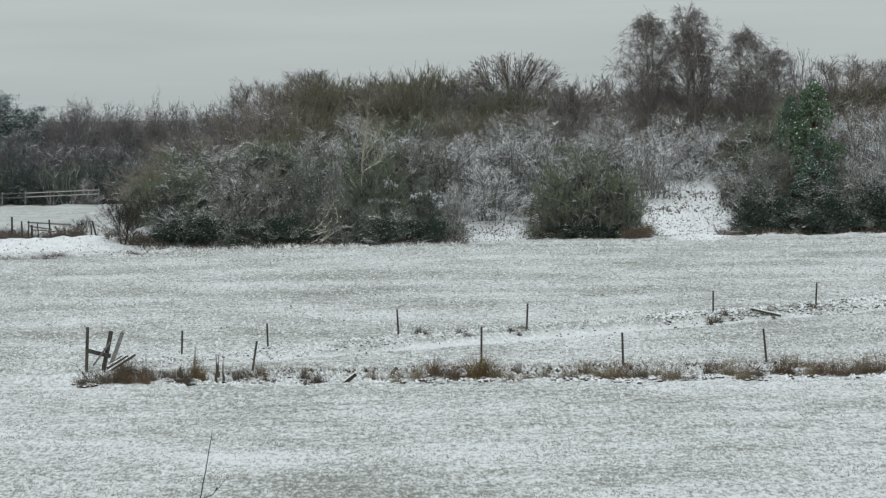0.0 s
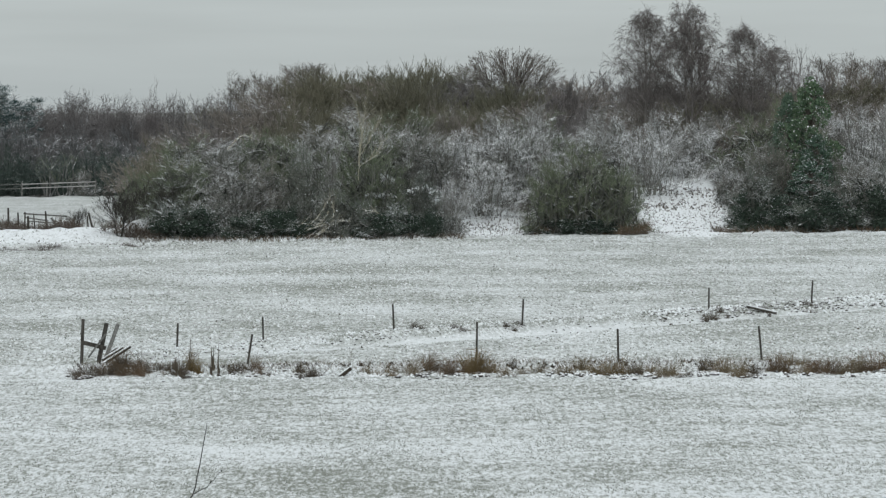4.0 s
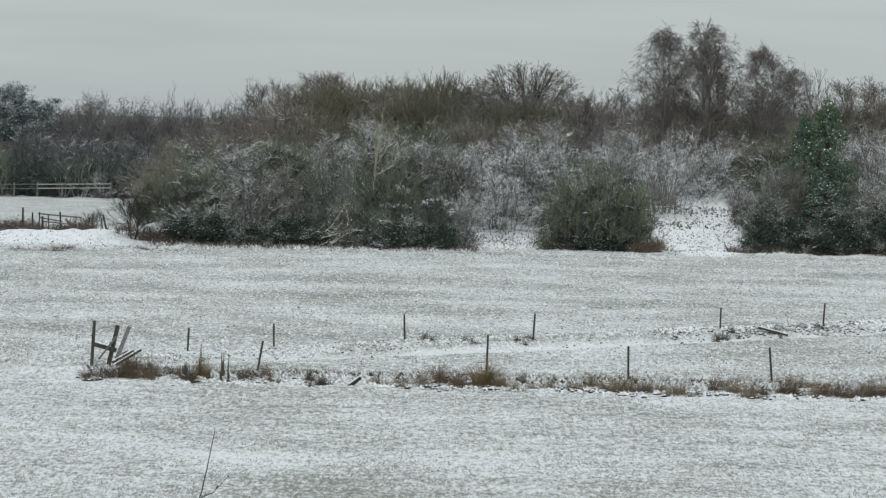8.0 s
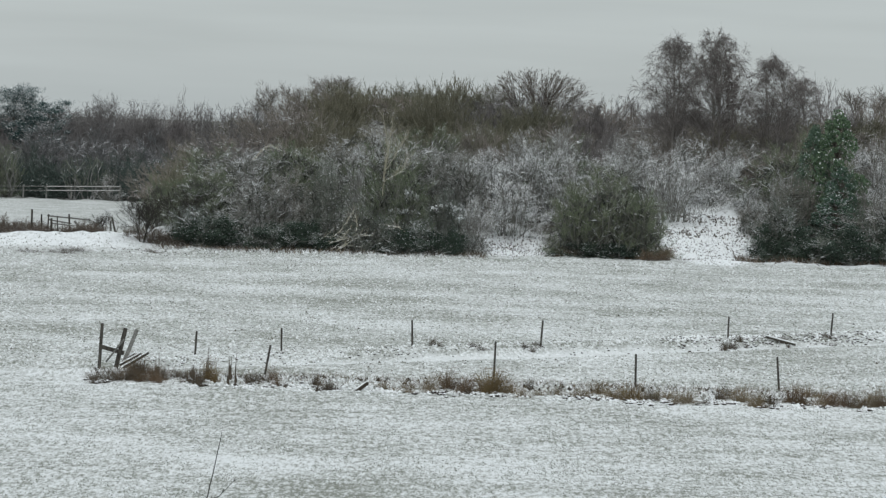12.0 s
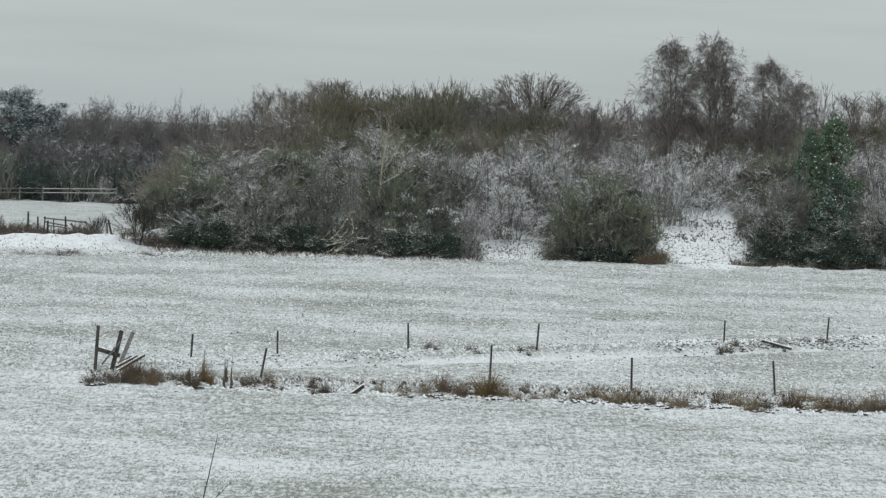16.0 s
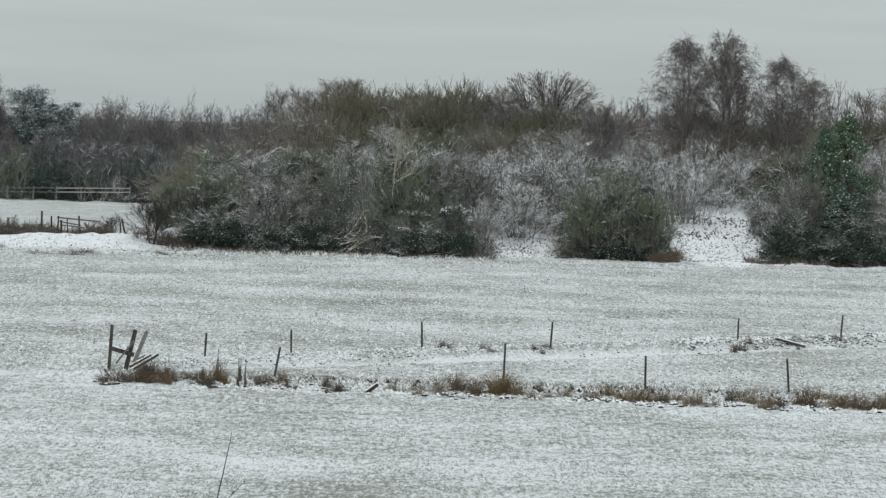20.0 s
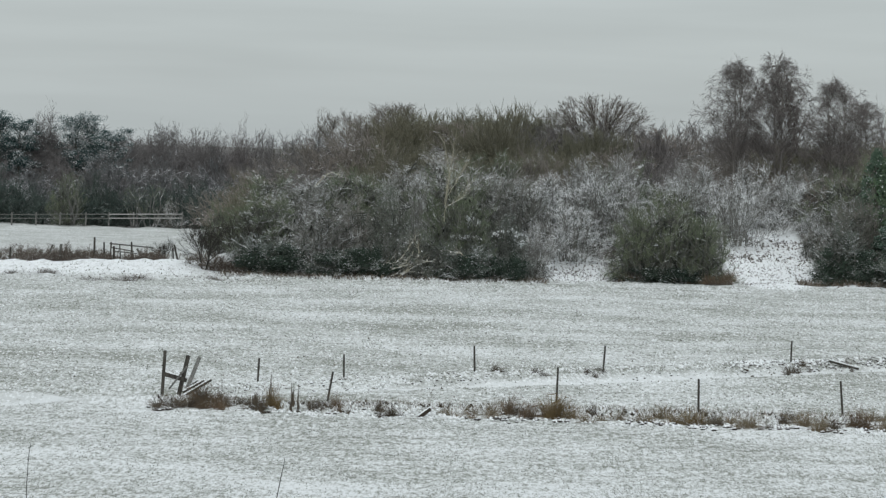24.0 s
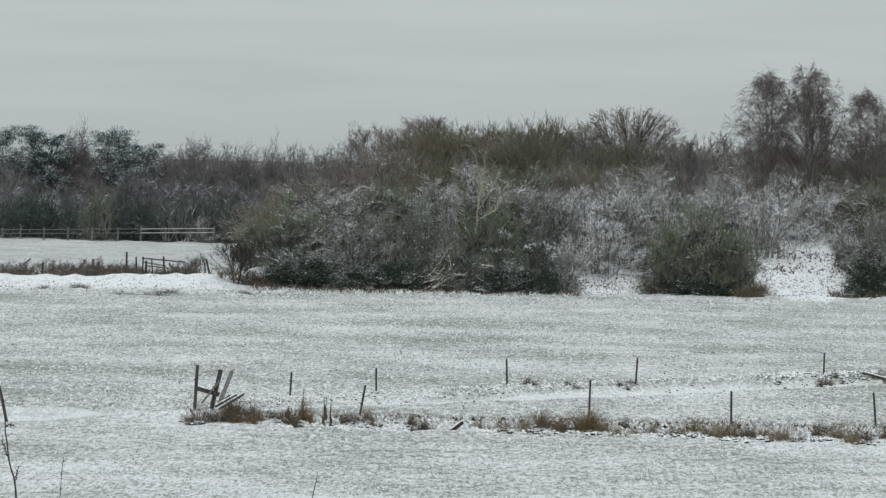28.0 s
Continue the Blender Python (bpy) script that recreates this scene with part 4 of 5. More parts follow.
loose_timber((-11.12, 103.60, 0.01), (-10.26, 104.30, 0.54), 0.09, 0.07, "fallen grey plank with snow on its upper edge", M_POST, True)
loose_timber((-11.16, 104.00, 0.13), (-10.54, 104.60, 0.48), 0.08, 0.06, "fallen grey plank with snow on its upper edge", M_POST, True)
loose_timber((-11.10, 104.40, 0.24), (-10.78, 104.90, 0.44), 0.08, 0.06, "short grey plank propped in dead grass", M_POST, True)
root_end = loose_timber((-3.16, 98.60, -0.03), (-2.80, 98.80, 0.25), 0.11, 0.11, "dark tree root end sticking out of the snow", M_CLOD)
timber("snow_strip", (-3.18, 98.60, 0.06), (-2.82, 98.80, 0.31), 0.03, 0.09, M_CAP, root_end, "strip of snow on the root")
lx, ly = 12.48, 127.65
mx, my = 13.69, 127.80
log = loose_timber((lx - 0.02, ly, float(surface(lx, ly)) + 0.15), (mx, my, float(surface(mx, my)) + 0.05), 0.09, 0.10, "fallen dark log with snow along its top", M_POST)
timber("snow_strip", (lx, ly - 0.01, float(surface(lx, ly)) + 0.215), (mx - 0.05, my - 0.01, float(surface(mx, my)) + 0.12), 0.045, 0.11, M_CAP, log, "strip of snow on the log")
loose_timber((0.27, 116.60, -0.03), (0.54, 116.90, 0.24), 0.11, 0.08, "dark broken stump in the snowy bank", M_CLOD)


# ---- dead grass along the ditch and on the banks ----
TUSSOCKS = {}


def tussock_mesh(kind, variant):
    key = (kind, variant)
    if key not in TUSSOCKS:
        rng = np.random.default_rng(variant * 31 + len(kind))
        n = 210 if kind != "stalk" else 22
        core = rng.normal(0, 0.24, (4, 2)) * (0 if kind == "stalk" else 1)
        own = core[rng.integers(0, 4, n)]
        a, r = rng.uniform(0, 6.283, n), np.sqrt(rng.uniform(0, 1, n))
        foot = np.stack([0.2 * r * np.cos(a) + own[:, 0], 0.2 * r * np.sin(a) + own[:, 1], 0 * a - 0.03], -1)
        out = (0.75 if kind != "stalk" else 0.14) * rng.uniform(0.05, 1.2, n)
        h = (0.18 + 0.9 * rng.uniform(0, 1, n) ** 2.2) * (0.75 + 0.5 * np.abs(np.sin(7 * own[:, 0] + variant)))
        b = a + rng.normal(0, 0.9, n)
        s3 = np.linspace(0, 1, 4)[None, :, None]
        up = np.stack([0 * a, 0 * a, h], -1)[:, None] * (s3 - (0.52 if kind != "stalk" else 0.02) * s3 ** 3)
        lean = np.stack([out * np.cos(b), out * np.sin(b), 0 * a], -1)[:, None] * s3 ** 2
        v, f = tubes(foot[:, None] + up + lean, 0.0085 if kind != "stalk" else 0.085)
        mat = {"dead": M_DEAD, "rust": M_RUST, "sedge": M_SEDGE, "dark": M_DARKGRASS, "stalk": M_DARKGRASS}[kind]
        TUSSOCKS[key] = mesh_of("grass_tussock", v.tolist(), f, mat)
    return TUSSOCKS[key]


TUSSOCK_LABEL = {"dead": "clump of straw-coloured dead grass", "rust": "clump of rusty-brown dead grass", "sedge": "clump of olive-green sedge",
                 "dark": "clump of dark withered grass", "stalk": "stand of dark upright dead stalks"}


def tussock(kind, x, y, w, h):
    """A clump with a smaller one beside it."""
    for k in range(2):
        count[0] += 1
        r = random.Random(count[0])
        dx, dy = (0.0, r.uniform(-0.3, 0.8)) if k == 0 else (r.uniform(-0.8, 0.8) * w, r.uniform(-1.3, 0.7))
        size = r.uniform(0.65, 0.9) if k == 0 else r.uniform(0.4, 0.65)
        ob = new("grass_tussock", tussock_mesh(kind, r.randrange(3)))
        ob.matrix_basis = (Matrix.Translation((x + dx, y + dy, float(surface(x + dx, y + dy)) - 0.04)) @ Matrix.Rotation(r.uniform(0, 6.28), 4, "Z")
                           @ Matrix.Diagonal((w * size, w * size * r.uniform(1.0, 1.4), h * r.uniform(1.5, 1.9) * (1, 0.7)[k] * (0.62 if kind == "stalk" else 1), 1)))
        tagged(ob, TUSSOCK_LABEL[kind] + " in the snow", "grass", "grass tussocks")


tussock("dark", -11.45, 99.95, 0.81, 0.36)
tussock("dark", -10.95, 99.50, 0.80, 0.43)
tussock("rust", -10.45, 99.80, 0.81, 0.39)
tussock("rust", -10.02, 99.70, 0.75, 0.50)
tussock("rust", -9.55, 99.60, 0.61, 0.54)
tussock("stalk", -9.54, 100.25, 0.11, 0.86)
tussock("rust", -9.94, 100.75, 0.72, 0.79)
tussock("dark", -10.17, 100.05, 0.72, 0.72)
tussock("dark", -9.37, 99.80, 0.54, 0.47)
tussock("dark", -8.98, 100.10, 0.47, 0.39)
tussock("dark", -8.35, 99.45, 0.46, 0.71)
tussock("sedge", -7.87, 99.15, 0.53, 0.78)
tussock("stalk", -8.42, 99.85, 0.32, 0.64)
tussock("stalk", -7.93, 99.70, 0.32, 0.82)
tussock("stalk", -7.24, 99.90, 0.25, 0.72)
tussock("stalk", -7.01, 99.90, 0.25, 0.79)
tussock("dark", -6.58, 99.65, 0.46, 0.43)
tussock("dark", -6.22, 99.65, 0.46, 0.39)
tussock("rust", -5.84, 99.85, 0.47, 0.61)
tussock("dark", -5.40, 99.30, 0.25, 0.21)
tussock("dark", -4.42, 99.40, 0.43, 0.46)
tussock("dark", -3.93, 98.90, 0.60, 0.39)
tussock("dead", -2.36, 99.40, 0.61, 0.29)
tussock("dead", -1.56, 99.65, 0.61, 0.32)
tussock("dead", -0.88, 99.85, 0.64, 0.47)
tussock("rust", -0.34, 100.30, 0.65, 0.68)
tussock("dark", 0.05, 99.70, 0.46, 0.43)
tussock("rust", 0.50, 99.65, 0.70, 0.70)
tussock("sedge", 0.91, 99.95, 0.72, 0.79)
tussock("sedge", 1.34, 99.55, 0.79, 0.82)
tussock("dead", 1.69, 99.10, 0.64, 0.53)
tussock("dark", 2.34, 100.40, 0.32, 0.50)
tussock("dead", 3.09, 99.60, 0.64, 0.32)
tussock("dead", 3.90, 99.55, 0.64, 0.36)
tussock("dead", 4.63, 99.80, 0.72, 0.50)
tussock("sedge", 5.44, 99.30, 0.78, 0.57)
tussock("dead", 5.90, 99.25, 0.71, 0.57)
tussock("dark", 6.18, 98.80, 0.50, 0.39)
tussock("dead", 6.73, 99.10, 0.64, 0.39)
tussock("dead", 7.23, 98.60, 0.71, 0.49)
tussock("dark", 7.77, 98.10, 0.46, 0.25)
tussock("dark", 8.42, 99.50, 0.54, 0.50)
tussock("dead", 8.89, 99.35, 0.78, 0.64)
tussock("dead", 9.57, 99.50, 0.57, 0.50)
tussock("dark", 9.95, 99.25, 0.46, 0.43)
tussock("rust", 10.74, 99.45, 0.78, 0.82)
tussock("dead", 11.37, 99.85, 0.77, 0.62)
tussock("rust", 11.93, 98.95, 0.82, 0.64)
tussock("rust", 12.47, 98.85, 0.82, 0.64)
tussock("dead", 13.22, 99.15, 0.82, 0.78)
tussock("rust", 13.82, 99.05, 0.82, 0.78)
tussock("rust", 14.58, 98.90, 0.82, 0.73)
tussock("dark", -0.86, 115.65, 0.54, 0.33)
tussock("dark", 0.82, 116.95, 0.55, 0.25)
tussock("dark", 2.49, 118.50, 0.38, 0.30)
tussock("dark", 2.96, 118.50, 0.55, 0.21)
tussock("dark", 10.68, 124.90, 0.54, 0.58)
tussock("dark", 11.25, 125.65, 0.41, 0.36)
tussock("dark", 13.19, 127.85, 0.41, 0.46)
tussock("dark", 15.23, 129.60, 0.60, 0.33)
tussock("rust", 12.95, 202.80, 1.10, 0.85)
tussock("rust", 12.00, 202.40, 1.20, 0.70)
tussock("rust", 12.70, 202.20, 1.10, 0.65)
tussock("dark", 12.30, 202.00, 1.00, 0.60)
tussock("rust", 11.80, 204.65, 1.47, 0.81)
tussock("rust", 13.41, 206.30, 1.11, 0.81)


def scatter(name, label, x, y, w, h, material, seed, lean=0.5):
    """Small grass tips and clods strewn over a stretch of ground, in one mesh."""
    rng = np.random.default_rng(seed)
    n = len(x)
    z = surface(x, y)
    a = rng.uniform(0, 6.283, n)
    ww, hh = w * rng.uniform(0.5, 1.5, n), h * rng.uniform(0.4, 1.6, n)
    base = np.stack([x, y, z - 0.03], -1)
    v = [base + np.stack([ww * np.cos(a + 2.0944 * i), ww * np.sin(a + 2.0944 * i), 0 * a], -1) for i in range(3)]
    b = rng.uniform(0, 6.283, n)
    v.append(base + np.stack([lean * hh * np.cos(b), lean * hh * np.sin(b), hh + 0.03], -1))
    verts = np.stack(v, 1).reshape(-1, 3)
    i = np.arange(n)[:, None] * 4
    f = np.concatenate([i + [0, 1, 3], i + [1, 2, 3], i + [2, 0, 3]]).tolist()
    return tagged(new(name, mesh_of(name, verts.tolist(), f, material)), label, "grass", kind="stuff")


def lumps(name, label, x, y, w, h, material, seed):
    """Rounded clods of earth or snow strewn over a stretch of ground, in one mesh."""
    rng = np.random.default_rng(seed)
    n = len(x)
    c = np.stack([x, y, surface(x, y) + 0.25 * h], -1)[:, None]
    ways = np.array([(1, 0, 0), (0.3, 0.95, 0), (-0.8, 0.6, 0), (-0.8, -0.6, 0), (0.3, -0.95, 0), (0.15, 0.1, 1), (0, 0, -0.6)])
    a = rng.uniform(0, 6.283, n)
    turn = np.stack([np.stack([np.cos(a), -np.sin(a), 0 * a], -1), np.stack([np.sin(a), np.cos(a), 0 * a], -1), np.stack([0 * a, 0 * a, 1 + 0 * a], -1)], 1)
    v = np.einsum("nij,kj->nki", turn, ways) * rng.uniform(0.75, 1.25, (n, 7, 1))
    size = rng.uniform(0.5, 1.5, (n, 1, 1)) * np.array([w, w, h])
    f = np.array([(k, (k + 1) % 5, 5) for k in range(5)] + [((k + 1) % 5, k, 6) for k in range(5)])
    faces = (f[None] + 7 * np.arange(n)[:, None, None]).reshape(-1, 3).tolist()
    return tagged(new(name, mesh_of(name, (c + v * size).reshape(-1, 3).tolist(), faces, material, True)), label, "clods", kind="stuff")


def clumped(x, y, scale, seed):
    """A patchy density between 0 and 1."""
    return np.array([0.5 + 0.5 * noise.noise((a * scale, b * scale * 0.25, seed)) + 0.45 * noise.noise((a * scale * 4, b * scale * 1.2, seed + 9.0)) for a, b in zip(x, y)])


def strewn(name, label, n, y0, y1, w, h, material, seed, lean=0.5, patchy=0.0):
    rng = np.random.default_rng(seed + 100)
    y = rng.uniform(y0, y1, n)
    x = y * rng.uniform(-0.19, 0.165, n)
    keep = clumped(x, y, 0.9, seed) > rng.uniform(0.25, 0.6, n) * patchy * 0.75
    keep &= np.abs((y - 114.7 - 0.887 * x) / 1.337 + 0.35 * np.sin(0.21 * x + 0.7)) > 0.7 + 0.5 * rng.normal(size=n)
    keep &= ((x + 16.5) / 9.5) ** 2 + ((y - 101.8) / 1.7) ** 2 > 0.7 + 0.5 * rng.normal(size=n)
    keep &= (y < 186 + 3 * rng.normal(size=n)) | (x > -17)
    x, y = x[keep], y[keep]
    return scatter(name, label, x, y, w, h, material, seed, lean)


strewn("meadow_grass", "short winter grass tips through thin snow", 75000, 62, 100.5, 0.026, 0.024, M_STUBBLE, 1, 0.9, 1.9)
strewn("pasture_grass", "rough winter grass through thin snow", 95000, 101.5, 203, 0.055, 0.034, M_STUBBLE, 3, 0.9, 2.3)
strewn("pasture_snow", "snow-laden grass of the rough pasture", 42000, 101.5, 203, 0.085, 0.045, M_TIPS, 4, 0.6, 1.6)
strewn("pasture_tufts", "dark withered tufts scattered over the pasture", 5000, 106, 203, 0.06, 0.05, M_DARKGRASS, 5, 0.9, 2.6)


def near_line(name, label, n, x0, x1, line, spread, w, h, material, seed, lean=0.5):
    rng = np.random.default_rng(seed + 200)
    x = rng.uniform(x0, x1, n)
    y = line(x) + rng.normal(0, spread, n)
    keep = clumped(x, y, 0.8, seed) > rng.uniform(0.1, 1.1, n)
    x, y = x[keep], y[keep]
    return scatter(name, label, x, y, w, h, material, seed, lean)


def bank_line(name, label, n, x0, x1, off, spread, w, h, material, seed):
    """Clods along the broken bank of the track."""
    rng = np.random.default_rng(seed + 300)
    x = rng.uniform(x0, x1, n)
    y = 116.9 + 0.887 * x + off + rng.normal(0, spread, n)
    keep = clumped(x, y, 0.7, seed) > rng.uniform(0.15, 0.8, n)
    return lumps(name, label, x[keep], y[keep], w, h, material, seed)


def foot_line(name, label, n, off, spread, w, h, material, seed):
    """Lumps along the near foot of the ditch grass."""
    rng = np.random.default_rng(seed + 400)
    x = rng.uniform(-11.8, 20, n)
    y = 98.75 - 0.035 * np.maximum(x, 0) + 0.25 * np.sin(0.8 * x) + off + rng.normal(0, spread, n)
    keep = clumped(x, y, 0.55, seed) > rng.uniform(0.35, 0.85, n) + 0.16 * (x < -1)
    return lumps(name, label, x[keep], y[keep], w, h, material, seed)


# M_CLOD lumps: real clods, and dark stand-ins for shadows between the snow lumps.
bank_line("bank_clods_and_shade", "dark earth clods and shade-dark lumps along the broken track bank", 1150, 8, 23, 0.0, 0.8, 0.05, 0.045, M_CLOD, 11)
bank_line("bank_snow", "lumps of snow along the broken track bank", 1500, 8, 23, 0.1, 0.85, 0.065, 0.055, M_CAP, 31)
bank_line("bank_clods_and_shade", "dark earth clods and shade-dark lumps along the track bank", 800, -11, 8, 0.0, 0.9, 0.036, 0.032, M_CLOD, 12)
bank_line("bank_snow", "lumps of snow along the track bank", 900, -11, 8, 0.1, 1.0, 0.05, 0.045, M_CAP, 32)
near_line("ditch_grass", "thin dead grass along the ditch edge", 6500, -11.8, 21, lambda x: 102.6 + 0 * x, 1.2, 0.007, 0.20, M_DEAD, 13, 0.6)
near_line("ditch_grass", "withered grass along the ditch edge", 3500, -11.8, 21, lambda x: 101.6 + 0 * x, 0.9, 0.012, 0.12, M_DARKGRASS, 23, 0.8)
near_line("ditch_snow", "snow-covered grass lumps along the ditch", 9000, -11.8, 21, lambda x: 102.2 + 0 * x, 1.1, 0.085, 0.075, M_TIPS, 33, 0.5)
near_line("ditch_grass", "short brown grass between snow lumps along the ditch", 2400, -11.8, 21, lambda x: 102.3 + 0 * x, 1.2, 0.026, 0.12, M_RUST, 34, 1.0)
near_line("ditch_weeds", "dark weed clumps between snow lumps along the ditch", 2600, -11.8, 21, lambda x: 102.2 + 0 * x, 1.1, 0.055, 0.085, M_DARKGRASS, 35, 1.2)
near_line("ditch_snow", "snow-covered grass lumps on the ditch lip", 5000, -11.8, 21, lambda x: 100.8 + 0 * x, 0.5, 0.085, 0.06, M_TIPS, 53, 0.5)
near_line("ditch_grass", "tall thin straw between the tussocks of the ditch", 1800, -11.8, 21, lambda x: 99.9 - 0.02 * x, 0.5, 0.006, 0.26, M_DEAD, 63, 0.5)
foot_line("ditch_snow", "lumps of snow at the foot of the ditch grass", 5600, 0.5, 0.8, 0.058, 0.042, M_CAP, 64)
# Dark lumps: earth clods, plus crevice shade put into the colour.
foot_line("ditch_clods", "dark lumps for shaded gaps and clods at the foot of the ditch grass", 900, 0.3, 0.6, 0.08, 0.05, M_CLOD, 65)
near_line("ditch_clods", "dark earth clods and shade-dark lumps on the ditch lip", 900, -11.8, 20, lambda x: 100.9 + 0 * x, 0.5, 0.10, 0.09, M_CLOD, 14)
near_line("thicket_weeds", "dead weeds at the foot of the thicket", 2600, -19, 1.5, lambda x: 199.5 + 0.2 * x, 0.9, 0.04, 0.3, M_DARKGRASS, 15, 0.9)
near_line("thicket_weeds", "straw-coloured weeds at the foot of the thicket", 1500, -19, 1.5, lambda x: 199.0 + 0.2 * x, 0.9, 0.03, 0.25, M_DEAD, 25, 0.9)
near_line("thicket_weeds", "dead weeds at the foot of the thicket", 2600, 18, 36, lambda x: 206.8 + 0 * x, 0.9, 0.04, 0.3, M_DARKGRASS, 16, 0.9)
near_line("thicket_weeds", "rusty dead grass at the foot of the bushes", 2600, 18, 36, lambda x: 206.2 + 0 * x, 0.7, 0.03, 0.32, M_RUST, 38, 0.7)
near_line("thicket_weeds", "rusty dead grass at the foot of the bushes", 1500, 6, 13.5, lambda x: 203.0 + 0.15 * x, 0.6, 0.03, 0.4, M_RUST, 39, 0.7)
near_line("thicket_snow", "snow-covered weeds at the foot of the thicket", 6500, -19, 1.5, lambda x: 198.5 + 0.2 * x, 0.8, 0.075, 0.13, M_TIPS, 43, 0.8)
near_line("thicket_weeds", "brown weeds at the foot of the thicket", 1500, -19, 1.5, lambda x: 199.0 + 0.2 * x, 0.7, 0.05, 0.20, M_WEED, 44, 0.8)
near_line("slope_weeds", "dark heather and weeds poking through the slope snow", 2500, 12.5, 20, lambda x: 211 + 0 * x, 5.0, 0.035, 0.07, M_DARKGRASS, 17, 0.9)
near_line("slope_weeds", "dark weeds poking through the slope snow", 2600, -1, 6.5, lambda x: 207 + 0 * x, 3.5, 0.04, 0.09, M_DARKGRASS, 18, 0.9)
near_line("slope_weeds", "dark clumps of weed on the snowy slope", 1800, 12.5, 19.5, lambda x: 211 + 0 * x, 5.0, 0.085, 0.045, M_DARKGRASS, 27, 1.8)
near_line("slope_weeds", "grey heather along the top of the snowy slope", 700, 13, 19.5, lambda x: 217.5 + 0.5 * np.sin(x), 0.7, 0.07, 0.10, M_WEED, 37, 1.2)
near_line("slope_weeds", "dark clumps of weed on the snowy slope", 1500, -1, 6.5, lambda x: 207 + 0 * x, 3.0, 0.085, 0.05, M_DARKGRASS, 28, 1.8)
near_line("slope_weeds", "grey heather on a ledge of the snowy slope", 260, 13.4, 15.5, lambda x: 213.2 + 0.3 * np.sin(3 * x), 0.45, 0.09, 0.10, M_DARKGRASS, 61, 1.0)
near_line("slope_weeds", "grey heather on a ledge of the snowy slope", 320, 15.7, 19.4, lambda x: 213.8 + 0.4 * np.sin(2 * x), 0.7, 0.09, 0.08, M_DARKGRASS, 62, 1.0)
near_line("berm_grass", "pale grass through the snow of the berm", 1800, -44, -15, lambda x: 193 + 0 * x, 4.0, 0.05, 0.07, M_STUBBLE, 41, 0.9)
near_line("berm_weeds", "dark weed clumps on the snow of the berm", 700, -44, -15, lambda x: 191 + 0 * x, 2.0, 0.08, 0.07, M_DARKGRASS, 29, 0.9)
near_line("berm_weeds", "dead weeds poking through the snow of the berm", 900, -44, -15, lambda x: 194 + 0 * x, 4.5, 0.025, 0.07, M_DARKGRASS, 21, 0.9)
near_line("hollow_weeds", "withered brown weeds in the hollow behind the berm", 1600, -42, -21, lambda x: 208 + 0 * x, 1.8, 0.03, 0.5, M_DARKGRASS, 19, 0.5)

plant("heap", -11.61, 103.90, 1.12, 0.19)
plant("heap", -10.55, 103.90, 1.30, 0.23)
plant("heap", -10.06, 104.20, 0.75, 0.20)
for spot in ((-25.43, 185.65, 1.33, 0.30), (-23.70, 185.20, 1.66, 0.33), (-22.97, 188.75, 2.03, 0.34), (-18.83, 191.50, 1.17, 0.34), (-28.84, 190.40, 1.71, 0.34), (-30.78, 189.70, 1.36, 0.31)):
    tussock("dark", *spot)

# ---- posts, hurdle and boards in the hollow ----
hurdle = root("hurdle", -26.19, 209.00, 0.43, "rickety wooden hurdle among withered weeds", "fence")
timber("rail", (-27.56, 209.00, 1.35), (-24.64, 209.00, 1.15), 0.10, 0.06, M_RAIL, hurdle)
timber("rail", (-27.42, 209.00, 1.08), (-25.92, 209.00, 0.87), 0.09, 0.06, M_RAIL, hurdle)
timber("rail", (-27.25, 208.80, 0.86), (-25.68, 208.80, 0.73), 0.08, 0.05, M_RAIL, hurdle)
timber("post", (-27.51, 209.00, -0.01), (-27.45, 209.00, 1.46), 0.09, 0.09, M_POST, hurdle)
timber("post", (-26.01, 209.00, -0.03), (-26.10, 209.00, 1.51), 0.11, 0.10, M_POST, hurdle)
timber("post", (-26.80, 209.00, 0.21), (-26.89, 209.00, 1.34), 0.07, 0.07, M_POST, hurdle)
timber("board", (-25.61, 208.00, 1.09), (-25.10, 208.00, 0.38), 0.14, 0.05, M_RAIL, hurdle, "pale snow-dusted board leaning on it")


def hollow_post(a, b, w, label, material=M_POST):
    bm = bmesh.new()
    stick(bm, a, b, w, w)
    return tagged(part("old_post", bm, material, None), label, "post", "hollow posts")


hollow_post((-28.43, 208.00, 0.12), (-28.43, 208.00, 1.77), 0.12, "old upright post among withered weeds")
hollow_post((-27.75, 208.00, 0.26), (-27.80, 208.00, 1.46), 0.10, "old upright post among withered weeds")
hollow_post((-22.83, 208.00, 0.20), (-23.14, 208.00, 1.43), 0.12, "old leaning post beside a bare shrub")
hollow_post((-23.16, 208.00, 0.20), (-23.22, 208.00, 1.21), 0.09, "short old post beside a bare shrub")
hollow_post((-26.99, 207.00, 0.30), (-27.00, 207.00, 1.26), 0.13, "short dark stump post in the hollow")
hollow_post((-30.55, 207.00, 0.20), (-30.49, 207.00, 1.31), 0.17, "pale weathered post standing in the hollow", M_RAIL)
hollow_post((-31.40, 207.00, 0.43), (-31.02, 207.00, 1.24), 0.11, "leaning grey board in the hollow", M_RAIL)
hollow_post((-33.70, 206.00, 0.21), (-33.68, 206.00, 1.02), 0.12, "dark old post in the hollow")
hollow_post((-35.22, 207.00, 0.71), (-34.65, 207.00, 1.22), 0.11, "leaning grey board in the hollow", M_RAIL)


